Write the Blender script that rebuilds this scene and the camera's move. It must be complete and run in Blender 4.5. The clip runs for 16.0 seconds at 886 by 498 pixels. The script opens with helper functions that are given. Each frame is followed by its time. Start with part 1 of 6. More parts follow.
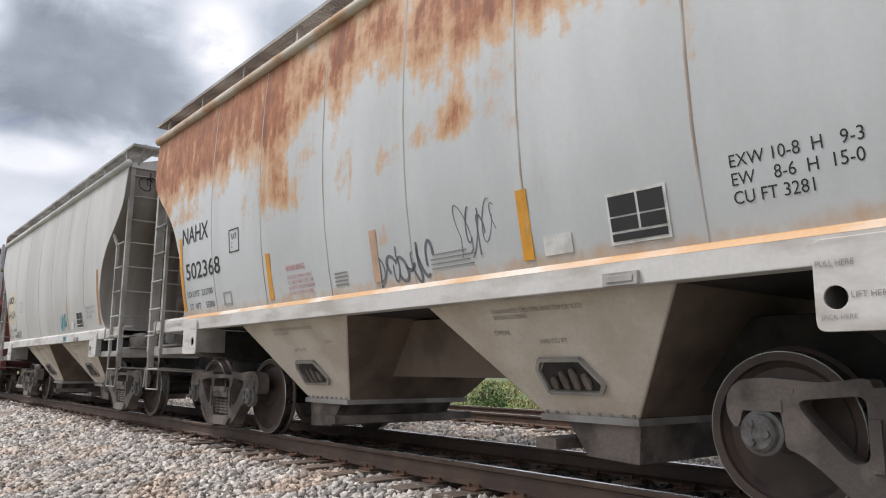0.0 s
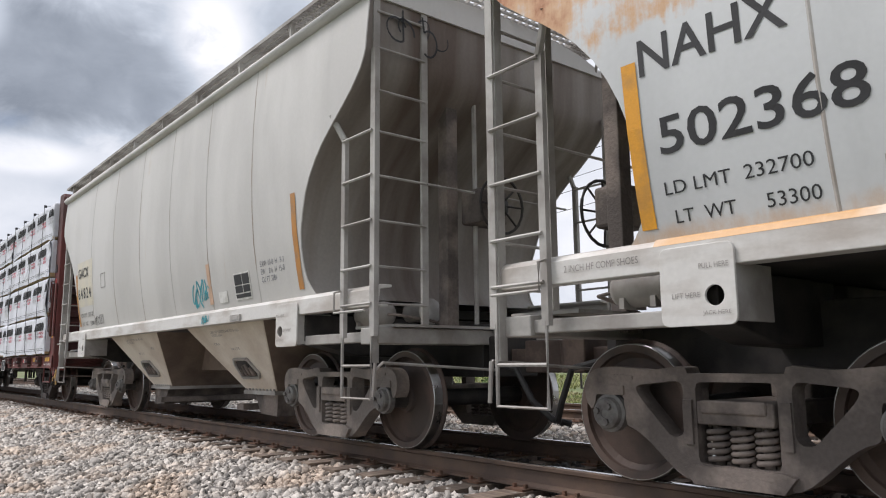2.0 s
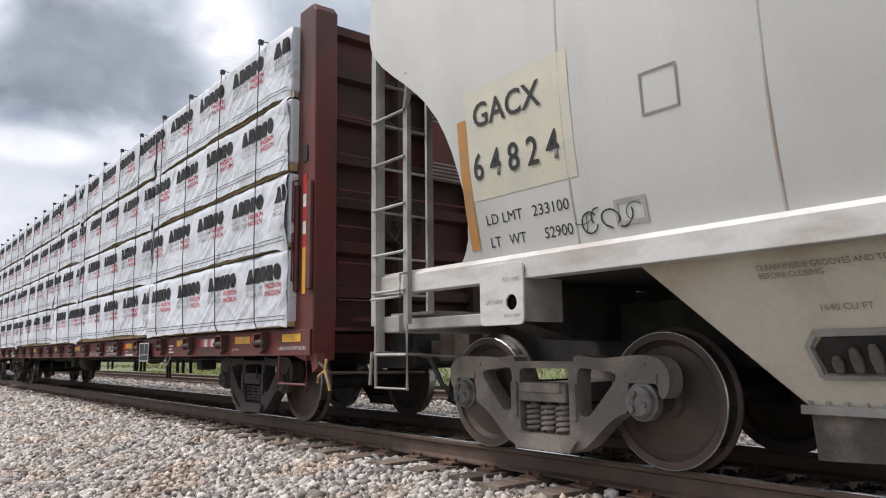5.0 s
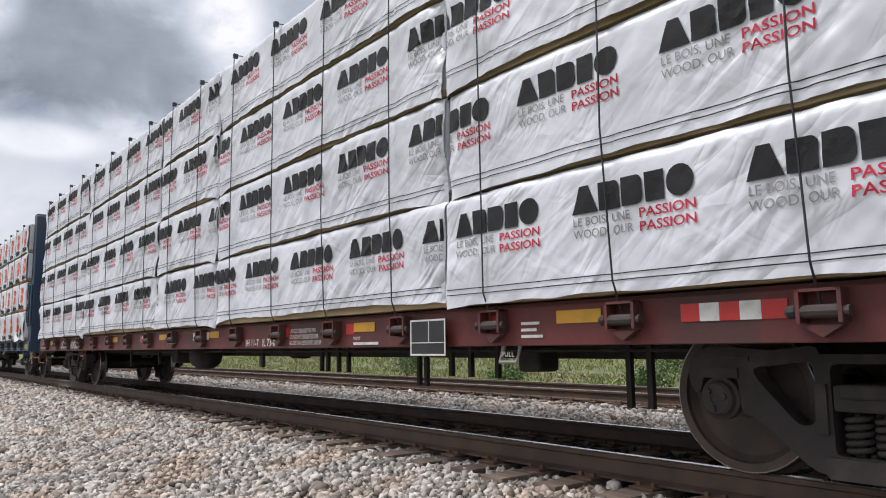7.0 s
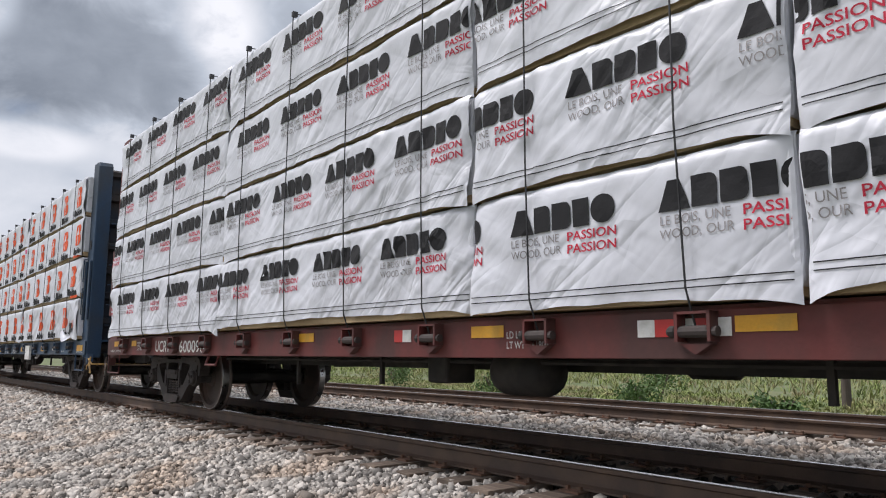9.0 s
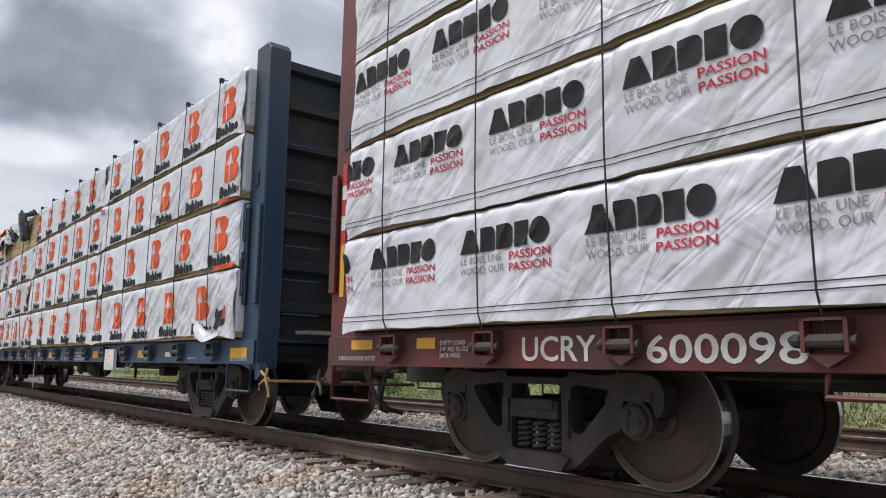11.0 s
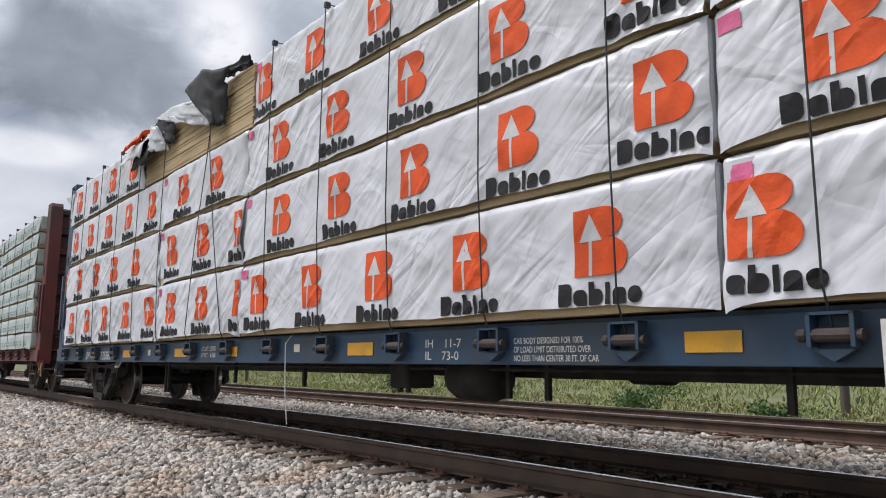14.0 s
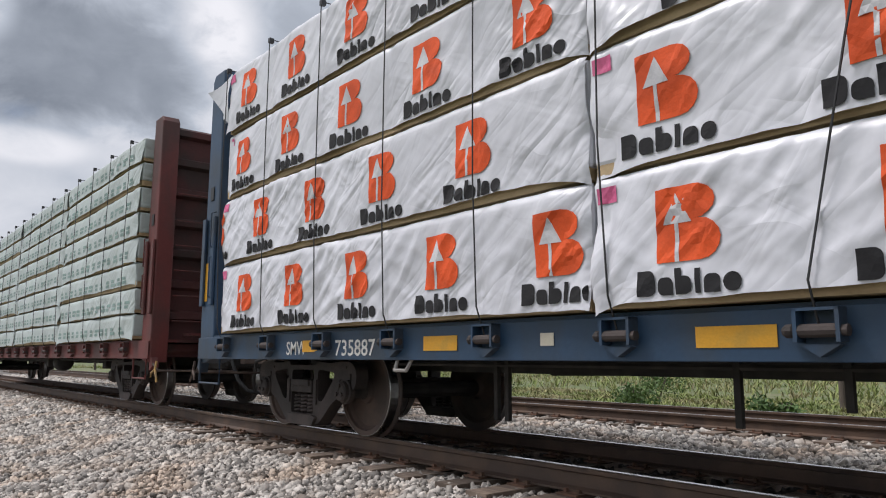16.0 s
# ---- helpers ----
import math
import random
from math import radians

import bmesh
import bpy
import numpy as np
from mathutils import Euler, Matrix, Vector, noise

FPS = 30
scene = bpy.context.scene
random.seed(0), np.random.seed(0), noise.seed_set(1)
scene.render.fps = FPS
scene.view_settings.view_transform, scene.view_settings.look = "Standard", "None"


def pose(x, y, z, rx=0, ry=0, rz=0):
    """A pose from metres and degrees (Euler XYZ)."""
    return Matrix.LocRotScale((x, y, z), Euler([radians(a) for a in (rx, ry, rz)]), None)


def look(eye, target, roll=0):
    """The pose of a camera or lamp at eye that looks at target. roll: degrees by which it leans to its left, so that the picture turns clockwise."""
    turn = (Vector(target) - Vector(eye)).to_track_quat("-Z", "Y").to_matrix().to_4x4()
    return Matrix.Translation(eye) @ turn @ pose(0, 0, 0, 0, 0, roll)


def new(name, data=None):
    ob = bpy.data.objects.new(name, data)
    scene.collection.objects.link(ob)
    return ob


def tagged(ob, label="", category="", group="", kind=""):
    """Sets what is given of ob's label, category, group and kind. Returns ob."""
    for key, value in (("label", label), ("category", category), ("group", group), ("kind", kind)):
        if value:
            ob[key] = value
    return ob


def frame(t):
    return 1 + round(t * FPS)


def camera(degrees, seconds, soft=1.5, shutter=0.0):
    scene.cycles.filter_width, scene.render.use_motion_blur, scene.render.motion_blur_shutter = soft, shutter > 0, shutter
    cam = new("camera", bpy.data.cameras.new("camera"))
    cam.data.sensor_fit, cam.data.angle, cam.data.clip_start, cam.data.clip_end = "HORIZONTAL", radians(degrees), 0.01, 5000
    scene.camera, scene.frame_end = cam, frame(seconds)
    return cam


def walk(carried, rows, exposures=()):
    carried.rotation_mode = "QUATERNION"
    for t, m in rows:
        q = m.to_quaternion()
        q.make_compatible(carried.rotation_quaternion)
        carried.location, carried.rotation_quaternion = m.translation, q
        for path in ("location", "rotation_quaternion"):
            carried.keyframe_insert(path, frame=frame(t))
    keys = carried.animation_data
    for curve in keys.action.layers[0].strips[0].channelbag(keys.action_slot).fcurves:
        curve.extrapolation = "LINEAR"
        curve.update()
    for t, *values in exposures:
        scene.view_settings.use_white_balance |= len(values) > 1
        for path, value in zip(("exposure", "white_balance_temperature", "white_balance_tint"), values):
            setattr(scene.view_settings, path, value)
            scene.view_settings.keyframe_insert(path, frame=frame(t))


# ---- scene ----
cam = camera(61.69, 16.0, soft=1.1)
# seconds, turn, tilt, lean
AIM = [
    (0.0, 50.88, 9.31, -0.40),
    (0.5, 51.50, 9.13, 0.33),
    (1.0, 51.47, 9.06, 0.57),
    (1.5, 51.13, 9.17, 0.41),
    (2.0, 50.86, 8.82, 0.50),
    (2.5, 50.97, 8.45, 0.68),
    (3.0, 51.31, 8.30, 1.02),
    (5.5, 52.08, 7.90, 0.58),
    (6.0, 52.26, 7.77, 0.71),
    (6.5, 52.30, 7.65, 0.86),
    (7.0, 52.11, 7.42, 0.70),
    (7.5, 51.96, 7.33, 0.32),
    (8.0, 51.88, 7.62, 0.01),
    (8.5, 51.57, 7.94, -0.16),
    (11.0, 50.78, 8.98, -0.76),
    (11.5, 50.83, 9.01, -0.52),
    (12.0, 50.85, 8.96, -0.34),
    (12.5, 50.83, 8.87, -0.16),
    (13.0, 50.89, 8.95, -0.31),
    (13.5, 51.04, 8.96, -0.19),
    (14.0, 51.16, 8.76, -0.33),
    (14.5, 51.19, 8.77, -0.10),
    (15.0, 51.30, 8.61, -0.05),
    (15.5, 51.27, 8.30, 0.02),
    (16.0, 51.11, 8.45, -0.22),
]
walk(cam, [(t, pose(0, 0, 0.784, 90 + tilt, lean, turn)) for t, turn, tilt, lean in AIM],
     exposures=[(0, 0.18, 6400, 15), (3, 0.24, 6400, 15), (5.5, 0.22, 6400, 15), (8, 0.05, 6350, 15), (12.5, 0.05, 6350, 15), (16, -0.06, 6400, 15)])

# how far the train has rolled, every half second
ROLLED = [-0.000, 1.846, 3.663, 5.474, 7.285, 9.095, 10.913, 12.739, 14.574, 16.416, 18.263, 20.113, 21.966, 23.836, 25.722, 27.620, 29.529, 31.450, 33.381, 35.323, 37.274, 39.234, 41.203, 43.181, 45.183, 47.201, 49.236, 51.269, 53.285, 55.297, 57.345, 59.416, 61.499]
from mathutils.geometry import tessellate_polygon
YC = 5.10          # middle of the near track
YC2 = 10.60        # middle of the second track


def rolled(t):
    """Metres rolled at t seconds, by a smooth curve through ROLLED."""
    n = len(ROLLED) - 1
    u = min(max(t * 2, 0), n)
    i = min(int(u), n - 1)
    f = u - i
    p0, p1, p2, p3 = (ROLLED[min(max(i + k, 0), n)] for k in (-1, 0, 1, 2))
    if i == 0:
        p0 = 2 * p1 - p2
    if i + 1 == n:
        p3 = 2 * p2 - p1
    return 0.5 * (2 * p1 + (p2 - p0) * f + (2 * p0 - 5 * p1 + 4 * p2 - p3) * f * f + (3 * p1 - p0 - 3 * p2 + p3) * f ** 3)


# ---- world and sun ----
world = bpy.data.worlds.new("sky")
scene.world = world
world.use_nodes = True
wn, wl = world.node_tree.nodes, world.node_tree.links
SUN_EL, SUN_AZ = radians(56), radians(230)


def wnode(kind, **sets):
    nd = wn.new(kind)
    for k, val in sets.items():
        nd.inputs[k].default_value = val
    return nd


def wmath(op, a, b=None, c=None):
    nd = wn.new("ShaderNodeMath")
    nd.operation = op
    for i, val in enumerate((a, b, c)):
        if val is None:
            continue
        if isinstance(val, (int, float)):
            nd.inputs[i].default_value = val
        else:
            wl.new(val, nd.inputs[i])
    return nd.outputs[0]


def build_world():
    bg = wn["Background"]
    coord = wn.new("ShaderNodeTexCoord")
    sky = wn.new("ShaderNodeTexSky")
    sky.sky_type = "NISHITA"
    sky.sun_disc = False
    sky.sun_elevation, sky.sun_rotation = SUN_EL, SUN_AZ
    dim = wn.new("ShaderNodeMix")
    dim.data_type = "RGBA"
    dim.blend_type = "MULTIPLY"
    dim.inputs[0].default_value = 1.0
    wl.new(sky.outputs[0], dim.inputs[6])
    dim.inputs[7].default_value = (0.085, 0.085, 0.085, 1)
    # clouds: soft banks on the dome of the sky, broken up by noise
    sep = wn.new("ShaderNodeSeparateXYZ")
    wl.new(coord.outputs["Generated"], sep.inputs[0])
    squash = wn.new("ShaderNodeVectorMath")
    squash.operation = "MULTIPLY"
    wl.new(coord.outputs["Generated"], squash.inputs[0])
    squash.inputs[1].default_value = (1.0, 1.0, 1.7)
    big = wnode("ShaderNodeTexNoise", Scale=3.4, Detail=6.0, Roughness=0.48, Distortion=0.2)
    wl.new(squash.outputs[0], big.inputs["Vector"])
    fine = wnode("ShaderNodeTexNoise", Scale=11.0, Detail=8.0, Roughness=0.6, Distortion=0.4)
    wl.new(squash.outputs[0], fine.inputs["Vector"])

    def bank(turn, tilt, wide, high):
        """1 in the middle of a bank of cloud at that bearing and height in degrees, 0 past its ragged edge."""
        m = wn.new("ShaderNodeVectorMath")
        m.operation = "SUBTRACT"
        wl.new(coord.outputs["Generated"], m.inputs[0])
        t, e = radians(turn), radians(tilt)
        m.inputs[1].default_value = (-math.sin(t) * math.cos(e), math.cos(t) * math.cos(e), math.sin(e))
        s = wn.new("ShaderNodeVectorMath")
        s.operation = "MULTIPLY"
        wl.new(m.outputs[0], s.inputs[0])
        s.inputs[1].default_value = (1 / wide, 1 / wide, 1 / high)
        ln = wn.new("ShaderNodeVectorMath")
        ln.operation = "LENGTH"
        wl.new(s.outputs[0], ln.inputs[0])
        wob = wmath("ADD", wmath("MULTIPLY", wmath("SUBTRACT", fine.outputs[0], 0.5), 1.1), wmath("MULTIPLY", wmath("SUBTRACT", big.outputs[0], 0.5), 1.2))
        nd = wn.new("ShaderNodeMapRange")
        nd.interpolation_type = "SMOOTHSTEP"
        nd.inputs[1].default_value, nd.inputs[2].default_value, nd.inputs[3].default_value, nd.inputs[4].default_value = 0.45, 1.25, 1.0, 0.0
        wl.new(wmath("ADD", ln.outputs[1], wob), nd.inputs[0])
        return nd.outputs[0]

    dark = wmath("ADD", bank(77, 20.5, 0.16, 0.085), wmath("MULTIPLY", bank(60, 23, 0.13, 0.09), 0.55))
    light = wmath("ADD", bank(69, 23.5, 0.055, 0.06), wmath("ADD", bank(81, 14.2, 0.07, 0.022), bank(84.5, 22.5, 0.03, 0.035)))
    tone = wmath("ADD", 0.66, wmath("ADD", wmath("MULTIPLY", wmath("SUBTRACT", big.outputs[0], 0.5), 0.9), wmath("MULTIPLY", wmath("SUBTRACT", fine.outputs[0], 0.5), 0.28)))
    tone = wmath("ADD", wmath("SUBTRACT", tone, wmath("MULTIPLY", dark, 0.42)), wmath("MULTIPLY", light, 0.26))
    shade = wn.new("ShaderNodeValToRGB")
    ramp = shade.color_ramp
    ramp.elements[0].position, ramp.elements[0].color = 0.08, (0.235, 0.27, 0.315, 1)
    ramp.elements[1].position, ramp.elements[1].color = 0.92, (0.90, 0.92, 0.94, 1)
    mid = ramp.elements.new(0.5)
    mid.color = (0.50, 0.555, 0.615, 1)
    wl.new(tone, shade.inputs[0])
    cover = wn.new("ShaderNodeMapRange")
    cover.inputs[1].default_value, cover.inputs[2].default_value = 0.22, 0.33
    wl.new(big.outputs[0], cover.inputs[0])
    mix = wn.new("ShaderNodeMix")
    mix.data_type = "RGBA"
    wl.new(cover.outputs[0], mix.inputs[0])
    wl.new(dim.outputs[2], mix.inputs[6])
    wl.new(shade.outputs[0], mix.inputs[7])
    wl.new(mix.outputs[2], bg.inputs[0])
    bg.inputs[1].default_value = 1.0


build_world()
sun_data = bpy.data.lights.new("sun", "SUN")
sun_data.energy, sun_data.angle, sun_data.color = 2.9, radians(24), (1.0, 0.965, 0.925)
sun = new("sun", sun_data)
sun.matrix_world = look((0, 0, 0), (-math.sin(SUN_AZ) * math.cos(SUN_EL), -math.cos(SUN_AZ) * math.cos(SUN_EL), -math.sin(SUN_EL)))

# ---- materials ----


def material(name, color, rough=0.6, metal=0.0, second=None, amount=0.5, scale=3.0, grain=0.12, bump=0.15, bump_scale=60.0, stretch=(1, 1, 1), per_piece=0.0, islands=0.0):
    """A painted or natural surface: large stains of a second colour, a fine grain, and a fine relief."""
    m = bpy.data.materials.new(name)
    m.use_nodes = True
    n, l = m.node_tree.nodes, m.node_tree.links
    b = n["Principled BSDF"]
    b.inputs["Roughness"].default_value, b.inputs["Metallic"].default_value = rough, metal
    coord = n.new("ShaderNodeTexCoord")
    mp = n.new("ShaderNodeMapping")
    mp.inputs["Scale"].default_value = stretch
    l.new(coord.outputs["Object"], mp.inputs[0])
    big = n.new("ShaderNodeTexNoise")
    big.inputs["Scale"].default_value, big.inputs["Detail"].default_value = scale, 6
    l.new(mp.outputs[0], big.inputs["Vector"])
    small = n.new("ShaderNodeTexNoise")
    small.inputs["Scale"].default_value, small.inputs["Detail"].default_value = bump_scale, 4
    l.new(coord.outputs["Object"], small.inputs["Vector"])
    ramp = n.new("ShaderNodeMapRange")
    ramp.inputs[1].default_value, ramp.inputs[2].default_value = 0.62 - amount * 0.35, 0.72 - amount * 0.2
    l.new(big.outputs[0], ramp.inputs[0])
    mix = n.new("ShaderNodeMix")
    mix.data_type = "RGBA"
    mix.inputs[6].default_value = (*color, 1)
    mix.inputs[7].default_value = (*(second or tuple(c * 0.7 for c in color)), 1)
    l.new(ramp.outputs[0], mix.inputs[0])
    out = mix.outputs[2]
    hsv = n.new("ShaderNodeHueSaturation")
    l.new(out, hsv.inputs["Color"])
    var = n.new("ShaderNodeMath")
    var.operation = "MULTIPLY_ADD"
    var.inputs[1].default_value, var.inputs[2].default_value = grain * 2, 1 - grain
    l.new(small.outputs[0], var.inputs[0])
    last = var.outputs[0]
    if per_piece or islands:
        src = n.new("ShaderNodeObjectInfo").outputs["Random"] if per_piece else n.new("ShaderNodeNewGeometry").outputs["Random Per Island"]
        w = per_piece or islands
        rnd = n.new("ShaderNodeMath")
        rnd.operation = "MULTIPLY_ADD"
        rnd.inputs[1].default_value, rnd.inputs[2].default_value = w * 2, 1 - w
        l.new(src, rnd.inputs[0])
        mul = n.new("ShaderNodeMath")
        mul.operation = "MULTIPLY"
        l.new(last, mul.inputs[0])
        l.new(rnd.outputs[0], mul.inputs[1])
        last = mul.outputs[0]
    l.new(last, hsv.inputs["Value"])
    l.new(hsv.outputs[0], b.inputs["Base Color"])
    bp = n.new("ShaderNodeBump")
    bp.inputs["Strength"].default_value, bp.inputs["Distance"].default_value = bump, 0.01
    l.new(small.outputs[0], bp.inputs["Height"])
    l.new(bp.outputs[0], b.inputs["Normal"])
    rr = n.new("ShaderNodeMapRange")
    rr.inputs[3].default_value, rr.inputs[4].default_value = max(rough - 0.12, 0.05), min(rough + 0.12, 1)
    l.new(big.outputs[0], rr.inputs[0])
    l.new(rr.outputs[0], b.inputs["Roughness"])
    return m


STEEL_DARK = material("dark_steel", (0.022, 0.020, 0.019), 0.75, 0.0, (0.048, 0.042, 0.038), 0.5, 4)
TRUCK = material("grimy_cast_steel", (0.095, 0.079, 0.070), 0.8, 0.0, (0.22, 0.182, 0.158), 0.5, 3.0, 0.3, 0.5, 40)
TRUCK_DUSTY = material("dusty_cast_steel", (0.155, 0.135, 0.12), 0.85, 0.0, (0.27, 0.23, 0.20), 0.5, 3.0, 0.3, 0.5, 40)
TRUCK_BROWN = material("brown_cast_steel", (0.030, 0.024, 0.022), 0.75, 0.0, (0.058, 0.045, 0.041), 0.5, 3.5, 0.2, 0.3, 40)
WHEEL = material("wheel_steel", (0.060, 0.045, 0.039), 0.6, 0.1, (0.105, 0.072, 0.058), 0.5, 3)
TREAD = material("polished_tread", (0.42, 0.41, 0.40), 0.3, 1.0, (0.3, 0.29, 0.28), 0.4, 6)
CAP = material("bearing_cap", (0.17, 0.165, 0.155), 0.6, 0.1, (0.09, 0.08, 0.075), 0.5, 9)
RAIL = material("rusty_rail", (0.085, 0.058, 0.045), 0.7, 0.2, (0.13, 0.085, 0.06), 0.6, 3)
RAIL_TOP = material("polished_rail_head", (0.55, 0.54, 0.53), 0.25, 1.0, (0.4, 0.38, 0.36), 0.3, 4)
TIE = material("old_wooden_tie", (0.12, 0.09, 0.07), 0.9, 0.0, (0.22, 0.17, 0.13), 0.5, 5, 0.25, 0.5, 30, (0.3, 3, 3), per_piece=0.3)
TIE_PLATE = material("rusty_tie_plate", (0.16, 0.085, 0.055), 0.85, 0.1, (0.10, 0.06, 0.04), 0.5, 9)
BALLAST = material("ballast_bed", (0.15, 0.14, 0.125), 0.95, 0.0, (0.08, 0.072, 0.065), 0.5, 12, 0.4, 1.0, 40)
STONE = material("ballast_stone", (0.385, 0.358, 0.325), 0.9, 0.0, (0.375, 0.305, 0.245), 0.42, 1.3, 0.2, 0.4, 60, islands=0.72)
# greasy stone, with the shadow under the cars put into its colour
STONE_DARK = material("oily_shaded_ballast_stone", (0.055, 0.05, 0.046), 0.85, 0.0, (0.03, 0.028, 0.026), 0.4, 2, 0.15, 0.3, 60, islands=0.5)
GROUND = material("earth", (0.15, 0.155, 0.075), 0.95, 0.0, (0.10, 0.14, 0.045), 0.6, 0.5, 0.3, 0.5, 20)
GRASS = material("weeds", (0.19, 0.235, 0.070), 0.85, 0.0, (0.27, 0.235, 0.12), 0.5, 0.3, 0.2, 0.1, 30, islands=0.5)
LEAF = material("leaves", (0.06, 0.12, 0.03), 0.7, 0.0, (0.10, 0.16, 0.04), 0.5, 0.8, 0.2, 0.1, 30, islands=0.4)
BARK = material("bark", (0.12, 0.09, 0.07), 0.9)
POLE_WOOD = material("pole_wood", (0.10, 0.08, 0.065), 0.9, 0.0, None, 0.5, 3, 0.2, 0.3, 30, (3, 3, 0.3))
WIRE = material("wire", (0.03, 0.03, 0.03), 0.6)
SILL_WHITE = material("weathered_white_sill_paint", (0.60, 0.585, 0.555), 0.45, 0.0, (0.42, 0.38, 0.34), 0.45, 2.2, 0.1, 0.1, 30, (0.6, 1, 2))
CHUTE = material("dusty_tan_grey_paint", (0.70, 0.635, 0.545), 0.65, 0.0, (0.58, 0.50, 0.415), 0.55, 1.6, 0.12, 0.12, 30)
GREY_PAINT = material("grimy_grey_paint", (0.40, 0.385, 0.36), 0.6, 0.0, (0.25, 0.23, 0.21), 0.55, 2, 0.12, 0.1, 30)
MAROON = material("maroon_car_paint", (0.142, 0.030, 0.026), 0.6, 0.0, (0.078, 0.031, 0.027), 0.55, 1.7, 0.15, 0.15, 25, (1, 1, 0.6))
NAVY = material("navy_car_paint", (0.024, 0.058, 0.112), 0.5, 0.0, (0.036, 0.052, 0.074), 0.5, 1.7, 0.15, 0.15, 25, (1, 1, 0.6))
EAVE = material("rust_streaked_eave_paint", (0.56, 0.50, 0.42), 0.55, 0.0, (0.42, 0.23, 0.11), 0.5, 1.6, 0.1, 0.1, 30)
ORANGE = material("orange_reflector", (0.72, 0.33, 0.03), 0.45, 0.0, (0.55, 0.27, 0.05), 0.4, 6)
YELLOW = material("yellow_reflector", (0.72, 0.36, 0.025), 0.5, 0.0, (0.6, 0.33, 0.04), 0.3, 6)
RED = material("red_reflector", (0.55, 0.035, 0.03), 0.4)
WHITE = material("white_decal", (0.72, 0.71, 0.68), 0.5, 0.0, (0.55, 0.54, 0.5), 0.4, 8)
BLACK = material("black_stencil", (0.028, 0.028, 0.03), 0.6)
INK = material("print_black", (0.012, 0.012, 0.014), 0.85)
INK_GREY = material("print_grey", (0.30, 0.28, 0.28), 0.5)
INK_RED = material("print_red", (0.56, 0.022, 0.055), 0.85)
INK_ORANGE = material("print_orange", (0.80, 0.095, 0.012), 0.8)
# brown streaks of grime; the grey is darkened for the overhang's shade
SLOPE = material("grimy_shaded_slope_sheet", (0.31, 0.287, 0.262), 0.7, 0.0, (0.13, 0.098, 0.08), 0.45, 1.3, 0.12, 0.1, 30, (0.15, 1.0, 0.10))
WELD = material("weld_bead", (0.44, 0.43, 0.41), 0.6, 0.0, (0.33, 0.27, 0.22), 0.5, 2)
# dust brown, with the shade between the chutes put into the colour
CHUTE_DARK = material("brown_dusty_shaded_slope_plate", (0.215, 0.165, 0.13), 0.8, 0.0, (0.14, 0.105, 0.085), 0.5, 1.8, 0.15, 0.1, 30)
FAINT = material("faint_stencil", (0.27, 0.25, 0.235), 0.6)
FAINT_RED = material("faded_red_stencil", (0.55, 0.25, 0.25), 0.6)
TEAL = material("teal_spray", (0.05, 0.34, 0.40), 0.5)
SPRAY = material("grey_spray", (0.17, 0.18, 0.20), 0.6)
CREAM = material("cream_patch", (0.62, 0.57, 0.45), 0.5, 0.0, (0.57, 0.535, 0.46), 0.5, 3)
LUMBER = material("pale_sawn_lumber", (0.50, 0.37, 0.215), 0.8, 0.0, (0.36, 0.255, 0.14), 0.45, 2.5, 0.12, 0.2, 40, (0.4, 4, 4))
STRAP = material("dark_steel_cable", (0.04, 0.04, 0.042), 0.5, 0.3)
# blue end: brown-black dirt, plus the shadow of the recess in the colour
SOOT_SHADE = material("sooty_shaded_blue_end_paint", (0.020, 0.030, 0.045), 0.75, 0.0, (0.045, 0.038, 0.033), 0.5, 1.5, 0.2, 0.2, 25)
# maroon end: car paint darkened to stand for the recess's shadow
SHADE_MAROON = material("shaded_maroon_end_paint", (0.080, 0.023, 0.021), 0.75, 0.0, (0.045, 0.026, 0.023), 0.5, 1.5, 0.2, 0.2, 25)
COUPLER = material("rusty_brown_coupler_steel", (0.075, 0.052, 0.043), 0.8, 0.0, (0.13, 0.095, 0.075), 0.5, 5, 0.2, 0.4, 40)
BRASS = material("worn_yellow_handle", (0.50, 0.31, 0.10), 0.5, 0.2, (0.3, 0.2, 0.1), 0.5, 9)
PINK = material("pink_tag", (0.85, 0.16, 0.35), 0.5)
TARP = material("black_wrap_inside", (0.016, 0.016, 0.018), 0.75, 0.0, (0.024, 0.024, 0.026), 0.5, 4)


